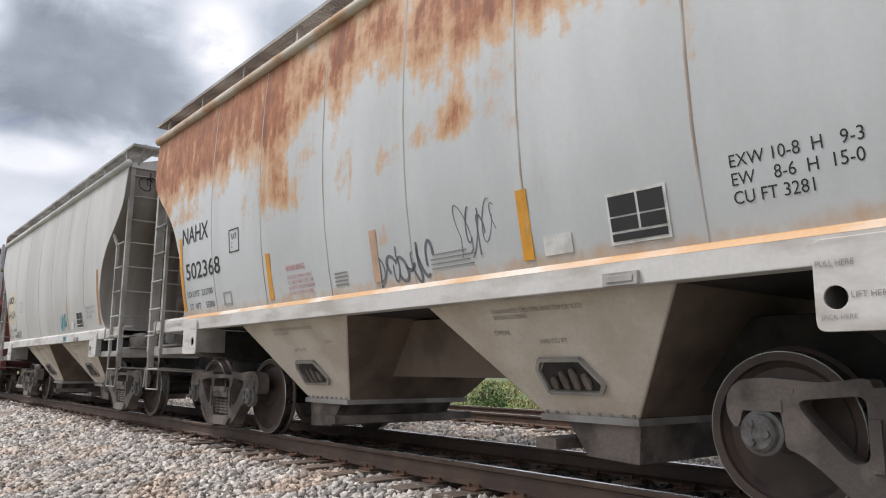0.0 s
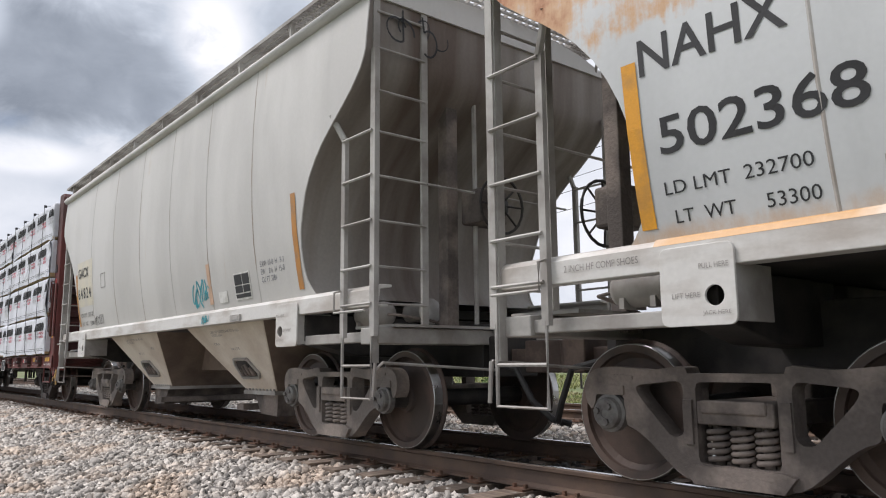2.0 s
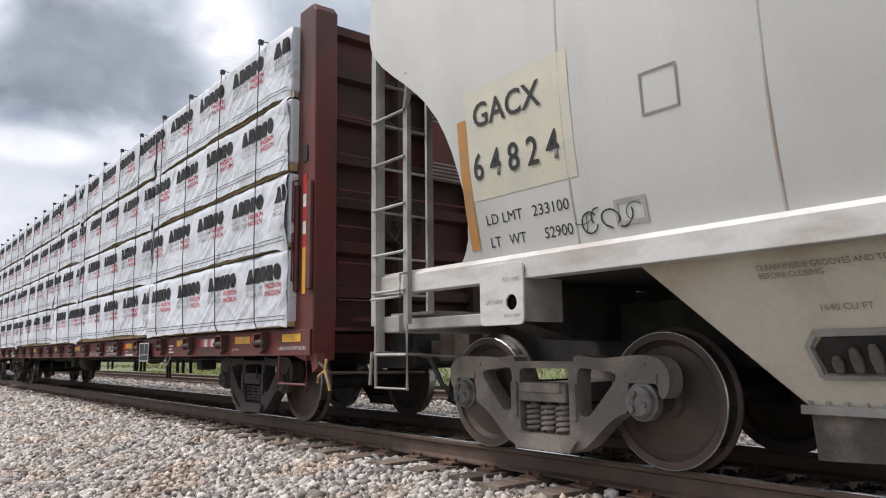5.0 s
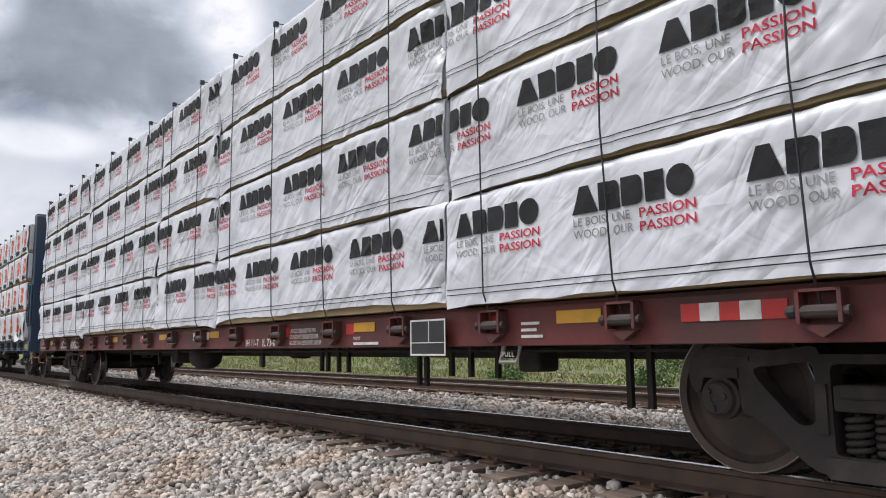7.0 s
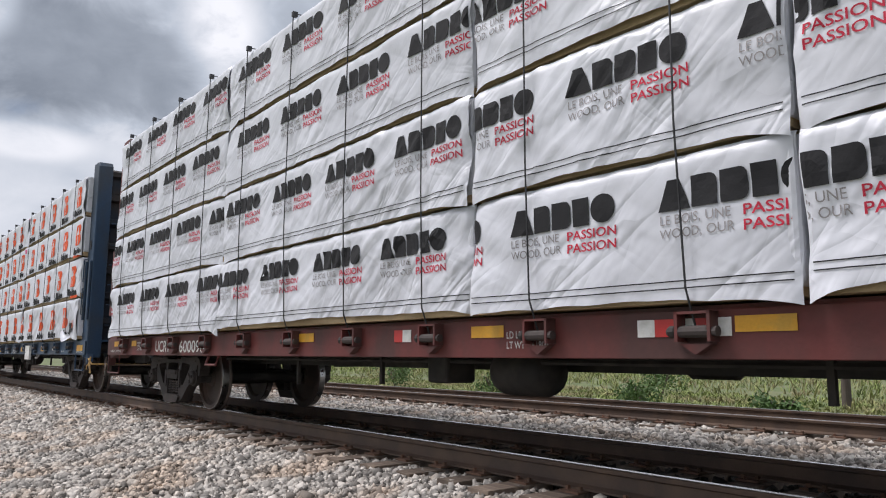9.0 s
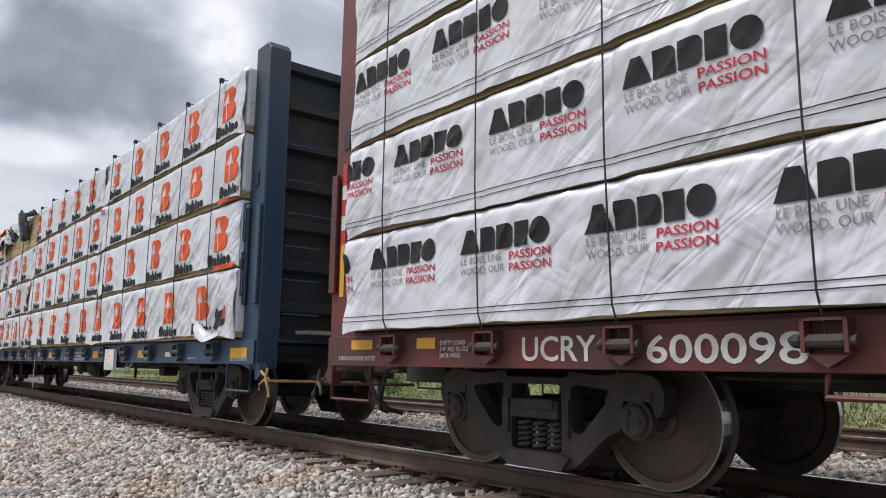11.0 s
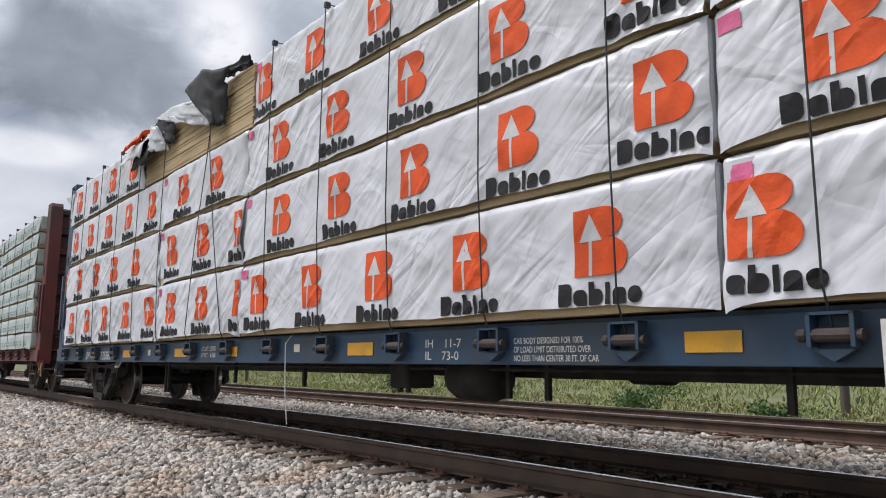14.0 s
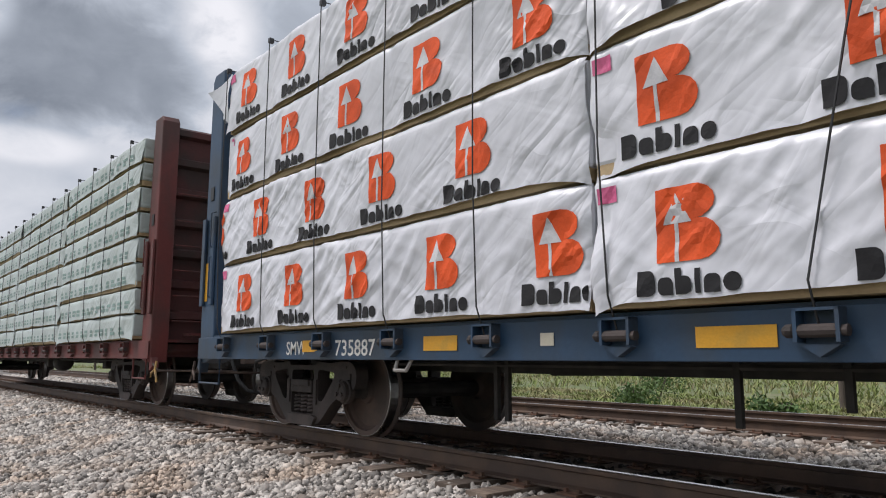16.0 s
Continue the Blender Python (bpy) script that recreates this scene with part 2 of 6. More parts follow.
def hopper_paint(name, base, rust):
    """Old pale hopper paint: dust, streaks that run down, and, where rust > 0, sheets of rust hanging from the eaves."""
    m = material(name, base, 0.5, 0.0, tuple(c * 0.86 for c in base), 0.5, 0.9, 0.05, 0.06, 30, (1, 1, 0.35))
    n, l = m.node_tree.nodes, m.node_tree.links
    b = n["Principled BSDF"]
    coord = n.new("ShaderNodeTexCoord")
    sep = n.new("ShaderNodeSeparateXYZ")
    l.new(coord.outputs["Object"], sep.inputs[0])

    def tex(scale, stretch, detail=6, rough=0.6):
        mp = n.new("ShaderNodeMapping")
        mp.inputs["Scale"].default_value = stretch
        l.new(coord.outputs["Object"], mp.inputs[0])
        t = n.new("ShaderNodeTexNoise")
        t.inputs["Scale"].default_value, t.inputs["Detail"].default_value, t.inputs["Roughness"].default_value = scale, detail, rough
        l.new(mp.outputs[0], t.inputs["Vector"])
        return t.outputs[0]

    def mth(op, a, c, d=None):
        nd = n.new("ShaderNodeMath")
        nd.operation = op
        for i, val in enumerate((a, c, d)):
            if val is None:
                continue
            if isinstance(val, (int, float)):
                nd.inputs[i].default_value = val
            else:
                l.new(val, nd.inputs[i])
        return nd.outputs[0]

    def rng(v, a, c, d=0.0, e=1.0):
        nd = n.new("ShaderNodeMapRange")
        nd.interpolation_type = "SMOOTHSTEP"
        for i, val in ((1, a), (2, c), (3, d), (4, e)):
            nd.inputs[i].default_value = val
        l.new(v, nd.inputs[0])
        return nd.outputs[0]

    def lay(under, color, mask):
        mx = n.new("ShaderNodeMix")
        mx.data_type = "RGBA"
        l.new(mask, mx.inputs[0])
        l.new(under, mx.inputs[6])
        mx.inputs[7].default_value = (*color, 1)
        return mx.outputs[2]

    out = b.inputs["Base Color"].links[0].from_socket
    drip = tex(5.0, (1, 1, 0.08), 8, 0.65)
    patch = tex(0.95, (0.8, 1, 0.9), 8, 0.66)
    speck = tex(6.0, (1, 1, 0.5), 9, 0.7)
    grime = rng(tex(1.3, (1, 1, 0.15), 7), 0.50, 0.75, 0.0, 0.30)
    out = lay(out, tuple(c * 0.55 for c in base), grime)
    if rust:
        height = rng(sep.outputs[2], 2.15, 3.9)
        rear = rng(sep.outputs[0], 1.5, -4.9)
        field = mth("ADD", mth("MULTIPLY", height, 0.40), mth("MULTIPLY", mth("MULTIPLY", rear, height), 0.22))
        field = mth("ADD", field, mth("MULTIPLY", mth("SUBTRACT", patch, 0.5), 1.35))
        field = mth("ADD", field, 0.35)
        field = mth("ADD", field, mth("MULTIPLY", mth("SUBTRACT", drip, 0.5), 0.5))
        field = mth("ADD", field, mth("MULTIPLY", mth("SUBTRACT", speck, 0.5), 0.42))
        for bx, bz, rx, rz, w in ((-4.1, 3.3, 1.5, 0.45, 0.22), (-1.6, 3.6, 1.6, 0.4, 0.12), (0.7, 2.55, 0.8, 0.2, 0.30), (1.35, 2.72, 0.22, 0.26, 0.25), (2.4, 3.5, 1.7, 0.5, 0.22), (4.3, 3.1, 0.6, 0.5, 0.2), (-1.3, 2.55, 0.9, 0.3, 0.22), (-4.0, 2.72, 0.6, 0.16, 0.30), (3.3, 2.3, 0.16, 0.6, 0.16)):
            dx = mth("DIVIDE", mth("SUBTRACT", sep.outputs[0], bx), rx)
            dz = mth("DIVIDE", mth("SUBTRACT", sep.outputs[2], bz), rz)
            near = mth("POWER", 2.718, mth("MULTIPLY", mth("ADD", mth("MULTIPLY", dx, dx), mth("MULTIPLY", dz, dz)), -1.0))
            field = mth("ADD", field, mth("MULTIPLY", near, w))
        out = lay(out, (0.58, 0.31, 0.12), rng(field, 0.56, 0.72, 0.0, 0.8))
        out = lay(out, (0.36, 0.120, 0.036), rng(field, 0.69, 0.90, 0.0, 0.92))
        flake = mth("ADD", mth("MULTIPLY", speck, 0.7), mth("MULTIPLY", drip, 0.3))
        out = lay(out, (0.17, 0.050, 0.020), mth("MULTIPLY", rng(field, 0.78, 0.95), rng(flake, 0.46, 0.60, 0.0, 0.75)))
        out = lay(out, (0.60, 0.40, 0.22), mth("MULTIPLY", rng(field, 0.70, 0.85), rng(flake, 0.47, 0.38, 0.0, 0.7)))
        low = mth("ADD", mth("MULTIPLY", rng(sep.outputs[2], 1.75, 1.47), 0.5), mth("MULTIPLY", speck, 0.5))
        out = lay(out, (0.50, 0.27, 0.10), rng(low, 0.62, 0.85, 0.0, 0.6))
    else:
        thin = mth("MULTIPLY", rng(drip, 0.60, 0.74), rng(patch, 0.45, 0.62))
        out = lay(out, (0.45, 0.33, 0.22), mth("MULTIPLY", thin, 0.45))
    l.new(out, b.inputs["Base Color"])
    return m


HOPPER_A = hopper_paint("rusting_grey_hopper_paint", (0.60, 0.612, 0.612), 1)
HOPPER_B = hopper_paint("dusty_beige_hopper_paint", (0.58, 0.565, 0.54), 0)
SILL_RUST = material("white_paint_with_rust_edge", (0.56, 0.33, 0.15), 0.6, 0.0, (0.66, 0.60, 0.52), 0.5, 1.5, 0.1, 0.1, 30)


def wrap_material(name, base):
    """Woven lumber wrap: slightly shiny, with creases running aslant."""
    m = material(name, base, 0.36, 0.0, tuple(c * 0.86 for c in base), 0.45, 1.1, 0.04, 0.0, 30)
    n, l = m.node_tree.nodes, m.node_tree.links
    b = n["Principled BSDF"]
    coord = n.new("ShaderNodeTexCoord")
    last = None
    patch_at = n.new("ShaderNodeVectorMath")
    patch_at.operation = "ADD"
    l.new(coord.outputs["Object"], patch_at.inputs[0])
    l.new(n.new("ShaderNodeObjectInfo").outputs["Random"], patch_at.inputs[1])
    patches = n.new("ShaderNodeTexNoise")
    patches.inputs["Scale"].default_value, patches.inputs["Detail"].default_value = 1.0, 2.0
    l.new(patch_at.outputs[0], patches.inputs["Vector"])
    for turn, scale, strength, sharp in ((34, (0.28, 1, 2.0), 0.85, 0.26), (58, (0.36, 1, 2.4), 0.5, 0.24), (-28, (0.45, 1, 1.6), 0.5, 0.3), (6, (0.7, 1, 0.9), 0.8, 0.5)):
        mp = n.new("ShaderNodeMapping")
        mp.vector_type = "TEXTURE"
        mp.inputs["Rotation"].default_value = (0, radians(-turn), 0)
        mp.inputs["Scale"].default_value = tuple(1 / k for k in scale)
        l.new(coord.outputs["Object"], mp.inputs[0])
        off = n.new("ShaderNodeVectorMath")
        off.operation = "ADD"
        l.new(mp.outputs[0], off.inputs[0])
        l.new(n.new("ShaderNodeObjectInfo").outputs["Random"], off.inputs[1])
        t0 = n.new("ShaderNodeTexNoise")
        t0.inputs["Scale"].default_value, t0.inputs["Detail"].default_value, t0.inputs["Distortion"].default_value = 2.0, 2.0, 0.8
        l.new(off.outputs[0], t0.inputs["Vector"])
        fold = n.new("ShaderNodeMath")
        fold.operation = "PINGPONG"
        fold.inputs[1].default_value = sharp
        l.new(t0.outputs[0], fold.inputs[0])
        t = fold
        bp = n.new("ShaderNodeBump")
        bp.inputs["Distance"].default_value = 0.06
        worn = n.new("ShaderNodeMapRange")
        worn.inputs[1].default_value, worn.inputs[2].default_value = 0.42, 0.60
        worn.inputs[3].default_value, worn.inputs[4].default_value = strength * 0.26, strength
        l.new(patches.outputs[0], worn.inputs[0])
        l.new(worn.outputs[0], bp.inputs["Strength"])
        l.new(t.outputs[0], bp.inputs["Height"])
        if last:
            l.new(last, bp.inputs["Normal"])
        last = bp.outputs[0]
    l.new(last, b.inputs["Normal"])
    return m


WRAP = wrap_material("white_lumber_wrap", (0.70, 0.71, 0.755))
WRAP_GREEN = wrap_material("greenish_white_lumber_wrap", (0.52, 0.585, 0.56))

# ---- mesh tools ----


def rounded(pts, r, n=4):
    """A polygon with its corners rounded by about r."""
    out = []
    for i, p in enumerate(pts):
        p = Vector(p)
        q0, q1 = Vector(pts[i - 1]) - p, Vector(pts[(i + 1) % len(pts)]) - p
        s0, s1 = p + q0.normalized() * min(r, q0.length * 0.45), p + q1.normalized() * min(r, q1.length * 0.45)
        for k in range(n + 1):
            t = k / n
            out.append(tuple((1 - t) ** 2 * s0 + 2 * t * (1 - t) * p + t * t * s1))
    return out


class Shape:
    """Collects faces for one mesh."""

    def __init__(self):
        self.v, self.f, self.weld = [], [], False

    def add(self, verts, faces):
        o = len(self.v)
        self.v += [tuple(p) for p in verts]
        self.f += [tuple(o + i for i in q) for q in faces]
        return self

    def box(self, x0, x1, y0, y1, z0, z1):
        v = [(x, y, z) for x in (x0, x1) for y in (y0, y1) for z in (z0, z1)]
        return self.add(v, [(0, 1, 3, 2), (4, 6, 7, 5), (0, 4, 5, 1), (2, 3, 7, 6), (0, 2, 6, 4), (1, 5, 7, 3)])

    def prism(self, pts, y0, y1, axis="y"):
        """A polygon of (x, z), drawn out from y0 to y1; axis x: of (y, z) from x0 to x1; axis z: of (x, y)."""
        n = len(pts)
        put = {"y": lambda p, d: (p[0], d, p[1]), "x": lambda p, d: (d, p[0], p[1]), "z": lambda p, d: (p[0], p[1], d)}[axis]
        v = [put(p, y0) for p in pts] + [put(p, y1) for p in pts]
        return self.add(v, [tuple(range(n)), tuple(range(2 * n - 1, n - 1, -1))] + [(i, i + n, (i + 1) % n + n, (i + 1) % n) for i in range(n)])

    def pierced(self, outer, holes, y0, y1):
        """A plate in the side view with holes through it."""
        loops = [outer] + holes
        flat = [p for loop in loops for p in loop]
        n = len(flat)
        tris = tessellate_polygon([[Vector((p[0], p[1], 0)) for p in loop] for loop in loops])
        f = [tuple(q) for q in tris] + [tuple(i + n for i in q) for q in tris]
        o = 0
        for loop in loops:
            k = len(loop)
            f += [(o + i, o + (i + 1) % k, o + (i + 1) % k + n, o + i + n) for i in range(k)]
            o += k
        return self.add([(p[0], y0, p[1]) for p in flat] + [(p[0], y1, p[1]) for p in flat], f)

    def bar(self, a, b, w, y0, y1):
        """A straight bar in the side view from a to b, w high."""
        dx, dz = b[0] - a[0], b[1] - a[1]
        ln = math.hypot(dx, dz)
        px, pz = -dz / ln * w / 2, dx / ln * w / 2
        return self.prism([(a[0] + px, a[1] + pz), (b[0] + px, b[1] + pz), (b[0] - px, b[1] - pz), (a[0] - px, a[1] - pz)], y0, y1)

    def tube(self, pts, r, n=6):
        """A round bar along a line of points."""
        pts = [Vector(p) for p in pts]
        rings = []
        for i, p in enumerate(pts):
            d = (pts[min(i + 1, len(pts) - 1)] - pts[max(i - 1, 0)]).normalized()
            side = d.cross(Vector((0, 0, 1)) if abs(d.z) < 0.9 else Vector((1, 0, 0))).normalized()
            other = d.cross(side)
            rings.append([p + r * (math.cos(a) * side + math.sin(a) * other) for a in (2 * math.pi * k / n for k in range(n))])
        v = [q for ring in rings for q in ring]
        f = [(i * n + k, i * n + (k + 1) % n, (i + 1) * n + (k + 1) % n, (i + 1) * n + k) for i in range(len(pts) - 1) for k in range(n)]
        return self.add(v, f + [tuple(range(n)), tuple(range(len(v) - 1, len(v) - n - 1, -1))])

    def lathe(self, rows, n=24, axis="y", at=(0, 0, 0), caps=True):
        """Rows of (radius, place along the axis)."""
        v, f = [], []
        for r, d in rows:
            for k in range(n):
                a = 2 * math.pi * k / n
                c, s = r * math.cos(a), r * math.sin(a)
                p = {"y": (c, d, s), "x": (d, c, s), "z": (c, s, d)}[axis]
                v.append((p[0] + at[0], p[1] + at[1], p[2] + at[2]))
        for i in range(len(rows) - 1):
            for k in range(n):
                f.append((i * n + k, i * n + (k + 1) % n, (i + 1) * n + (k + 1) % n, (i + 1) * n + k))
        return self.add(v, f + ([tuple(range(n)), tuple(range(len(v) - 1, len(v) - n - 1, -1))] if caps else []))

    def grid(self, nx, nz, at):
        """A sheet of nx by nz squares; at(u, v) gives its points."""
        v = [at(i / nx, j / nz) for j in range(nz + 1) for i in range(nx + 1)]
        return self.add(v, [(j * (nx + 1) + i, j * (nx + 1) + i + 1, (j + 1) * (nx + 1) + i + 1, (j + 1) * (nx + 1) + i) for j in range(nz) for i in range(nx)])

    def mesh(self, name, mat, smooth=False):
        me = bpy.data.meshes.new(name)
        me.from_pydata(self.v, [], self.f)
        bm = bmesh.new()
        bm.from_mesh(me)
        if self.weld:
            bmesh.ops.remove_doubles(bm, verts=bm.verts, dist=0.0005)
        bmesh.ops.recalc_face_normals(bm, faces=bm.faces)
        bm.to_mesh(me)
        bm.free()
        me.materials.append(mat)
        if smooth:
            for p in me.polygons:
                p.use_smooth = True
        me.update()
        return me


def part(name, shape, mat, parent, label="", bevel=0.0, smooth=False, at=None):
    """Links a shape, or a mesh made before, as one mesh object under a thing or a part."""
    me = shape if isinstance(shape, bpy.types.Mesh) else shape.mesh(name, mat, smooth)
    ob = new(name, me)
    ob.parent = parent
    if at is not None:
        ob.matrix_basis = at
    if bevel:
        mod = ob.modifiers.new("edge", "BEVEL")
        mod.width, mod.segments, mod.limit_method, mod.angle_limit = bevel, 2, "ANGLE", radians(40)
    return tagged(ob, label) if label else ob


LETTERS = {}


def letters(text, width, height, mat, bold=0.0):
    """Flat lettering in the xz plane, facing -y, its lower left corner at the origin."""
    key = (text, width, height, mat.name, bold)
    if key not in LETTERS:
        cu = bpy.data.curves.new("lettering", "FONT")
        cu.body, cu.resolution_u, cu.offset = text, 3, bold
        ob = bpy.data.objects.new("lettering", cu)
        scene.collection.objects.link(ob)
        bpy.context.view_layer.update()
        me = bpy.data.meshes.new_from_object(ob.evaluated_get(bpy.context.evaluated_depsgraph_get()))
        bpy.data.objects.remove(ob)
        co = np.array([v.co[:] for v in me.vertices])
        lo, hi = co.min(0), co.max(0)
        k = (width / (hi[0] - lo[0]), height / (hi[1] - lo[1]))
        for v in me.vertices:
            v.co = ((v.co.x - lo[0]) * k[0], 0, (v.co.y - lo[1]) * k[1])
        me.materials.clear()
        me.materials.append(mat)
        LETTERS[key] = me
    return LETTERS[key]


def plate(w, h, t=0.004):
    return Shape().box(0, w, -t, 0, 0, h)


def thing(name, label, category, group="", kind=""):
    return tagged(new(name), label, category, group, kind)


ROLLING = []       # things that roll with the train: the thing and its place at the start
TURNING = []       # wheelsets: the part and its place on its thing


# ---- ground, tracks, distance ----


def ballast_height(y):
    """The lie of the land across the tracks."""
    if y < 1.0:
        return -0.62
    if y < 3.7:
        return -0.62 + 0.36 * (y - 1.0) / 2.7
    if y < 12.6:
        return -0.26
    return -0.26 - min((y - 12.6) * 0.12, 0.35)


def build_ground():
    rng = random.Random(3)
    xs = [-2500, -600, -200, -90] + [-60 + 0.5 * i for i in range(141)] + [25, 80, 300, 2500]
    ys = [-2500, -300, -40, -8] + [-2 + 0.35 * i for i in range(48)] + [16, 20, 30, 60, 150, 500, 2500]
    v, f, mats = [], [], []
    for y in ys:
        for x in xs:
            near = -60 <= x <= 10 and -2 <= y <= 14.5
            v.append((x, y, ballast_height(y) + (rng.uniform(-0.02, 0.02) if near else 0)))
    for j in range(len(ys) - 1):
        for i in range(len(xs) - 1):
            f.append((j * len(xs) + i, j * len(xs) + i + 1, (j + 1) * len(xs) + i + 1, (j + 1) * len(xs) + i))
            mats.append(0 if -6 < ys[j] < 12.7 else 1)
    me = bpy.data.meshes.new("ground")
    me.from_pydata(v, [], f)
    me.materials.append(BALLAST)
    me.materials.append(GROUND)
    me.polygons.foreach_set("material_index", mats)
    me.update()
    tagged(new("ground", me), "grey ballast bed giving way to weedy earth", "ground", kind="structure")


def rail_shape(x0, x1, y):
    pts = [(-0.07, -0.172), (0.07, -0.172), (0.07, -0.158), (0.012, -0.138), (0.009, -0.045), (0.036, -0.034), (0.037, -0.008), (0.030, -0.002), (-0.030, -0.002), (-0.037, -0.008), (-0.036, -0.034), (-0.009, -0.045), (-0.012, -0.138), (-0.07, -0.158)]
    return Shape().prism([(y + a, b) for a, b in pts], x0, x1, "x")


def build_track(yc, label, x0, x1, tie_from, tie_to):
    track = thing("railway_track", label, "track", "railway tracks", "structure")
    for s in (-1, 1):
        y = yc + s * 0.7535
        rail = part("rail", rail_shape(x0, x1, y), RAIL, track, "brown rusted steel rail with a polished head")
        part("running_surface", Shape().box(x0, x1, y - s * 0.034, y + s * 0.012, -0.003, 0.001), RAIL_TOP, rail, "bright worn steel strip")
    rng = random.Random(int(yc * 10))
    tie = Shape().box(-0.115, 0.115, -1.3, 1.3, -0.18, 0).mesh("tie", TIE)
    tp = Shape()
    for s in (-1, 1):
        tp.box(-0.095, 0.095, s * 0.7535 - 0.17, s * 0.7535 + 0.17, 0, 0.016)
        for a in (-0.06, 0.06):
            for b in (-0.10, 0.10):
                tp.box(a - 0.012, a + 0.012, s * 0.7535 + b - 0.014, s * 0.7535 + b + 0.014, 0.016, 0.045)
    tpm = tp.mesh("tie_plate", TIE_PLATE)
    x = tie_from
    while x < tie_to:
        m = pose(x + rng.uniform(-0.03, 0.03), yc + rng.uniform(-0.07, 0.07), -0.188 + rng.uniform(-0.012, 0.0), 0, 0, rng.uniform(-2, 2))
        t = part("tie", tie, TIE, track, at=m)
        part("tie_plate", tpm, TIE_PLATE, track, at=pose(x, yc, -0.188))
        x += 0.52
    return track


def stones(name, label, areas, mat, seed):
    """Loose broken stone in one mesh: areas of (x0, x1, y0, y1, stones a square metre, size)."""
    rs = np.random.RandomState(seed)
    base = np.array([(x, y, z) for x in (-1, 1) for y in (-1, 1) for z in (-1, 1)], float)
    quads = np.array([(0, 1, 3, 2), (4, 6, 7, 5), (0, 4, 5, 1), (2, 3, 7, 6), (0, 2, 6, 4), (1, 5, 7, 3)])
    allv = []
    for x0, x1, y0, y1, dens, size in areas:
        n = int((x1 - x0) * (y1 - y0) * dens)
        c = np.stack([rs.uniform(x0, x1, n), rs.uniform(y0, y1, n), np.zeros(n)], 1)
        c[:, 2] = np.array([ballast_height(y) for y in c[:, 1]]) + rs.uniform(-0.005, 0.035, n)
        half = size * 0.5 * rs.lognormal(0, 0.28, (n, 1)) * rs.uniform(0.55, 1.15, (n, 3))
        p = base[None] * half[:, None, :] * rs.uniform(0.55, 1.15, (n, 8, 3))
        q = rs.normal(size=(n, 4))
        q /= np.linalg.norm(q, axis=1, keepdims=True)
        w, x, y, z = q.T
        r = np.array([[1 - 2 * (y * y + z * z), 2 * (x * y - z * w), 2 * (x * z + y * w)], [2 * (x * y + z * w), 1 - 2 * (x * x + z * z), 2 * (y * z - x * w)], [2 * (x * z - y * w), 2 * (y * z + x * w), 1 - 2 * (x * x + y * y)]]).transpose(2, 0, 1)
        allv.append((np.einsum("nij,nkj->nki", r, p) + c[:, None, :]).reshape(-1, 3))
    v = np.concatenate(allv)
    n = len(v) // 8
    f = (quads[None] + 8 * np.arange(n)[:, None, None]).reshape(-1)
    me = bpy.data.meshes.new(name)
    me.vertices.add(len(v))
    me.vertices.foreach_set("co", v.ravel())
    me.loops.add(len(f))
    me.loops.foreach_set("vertex_index", f)
    me.polygons.add(len(f) // 4)
    me.polygons.foreach_set("loop_start", np.arange(0, len(f), 4))
    me.update(calc_edges=True)
    me.materials.append(mat)
    return tagged(new(name, me), label, "gravel", kind="stuff")


def blades(name, label, areas, mat, seed):
    """Weeds: many thin bent leaves in one mesh: areas of (x0, x1, y0, y1, tufts, height)."""
    rs = random.Random(seed)
    v, f = [], []
    for x0, x1, y0, y1, tufts, high in areas:
        for _ in range(tufts):
            cx, cy = rs.uniform(x0, x1), rs.uniform(y0, y1)
            g = ballast_height(cy)
            hh = high * rs.lognormvariate(0, 0.35)
            for _ in range(rs.randint(5, 9)):
                a, lean = rs.uniform(0, 6.3), rs.uniform(0.2, 1.8)
                h = hh * rs.uniform(0.5, 1.1)
                w = rs.uniform(0.006, 0.026) * (0.7 + high)
                bx, by = cx + rs.uniform(-0.12, 0.12), cy + rs.uniform(-0.12, 0.12)
                dx, dy = math.cos(a), math.sin(a)
                o = len(v)
                v += [(bx - dy * w, by + dx * w, g), (bx + dy * w, by - dx * w, g), (bx + dx * lean * h * 0.5 + dy * w, by + dy * lean * h * 0.5 - dx * w, g + h * 0.65), (bx + dx * lean * h * 0.5 - dy * w, by + dy * lean * h * 0.5 + dx * w, g + h * 0.65), (bx + dx * lean * h, by + dy * lean * h, g + h)]
                f += [(o, o + 1, o + 2, o + 3), (o + 3, o + 2, o + 4)]
    me = bpy.data.meshes.new(name)
    me.from_pydata(v, [], f)
    me.materials.append(mat)
    return tagged(new(name, me), label, "weeds", kind="stuff")


def leaf_cloud(shape, rs, centre, radius, n, size):
    for _ in range(n):
        d = Vector((rs.gauss(0, 1), rs.gauss(0, 1), rs.gauss(0, 1)))
        d = d.normalized() * rs.random() ** 0.4
        p = Vector(centre) + Vector((d.x * radius[0], d.y * radius[1], d.z * radius[2]))
        a, b = Vector((rs.gauss(0, 1), rs.gauss(0, 1), rs.gauss(0, 1))).normalized() * size, Vector((rs.gauss(0, 1), rs.gauss(0, 1), rs.gauss(0, 1))).normalized() * size * 0.6
        shape.add([p - a, p + b, p + a, p - b], [(0, 1, 2, 3)])


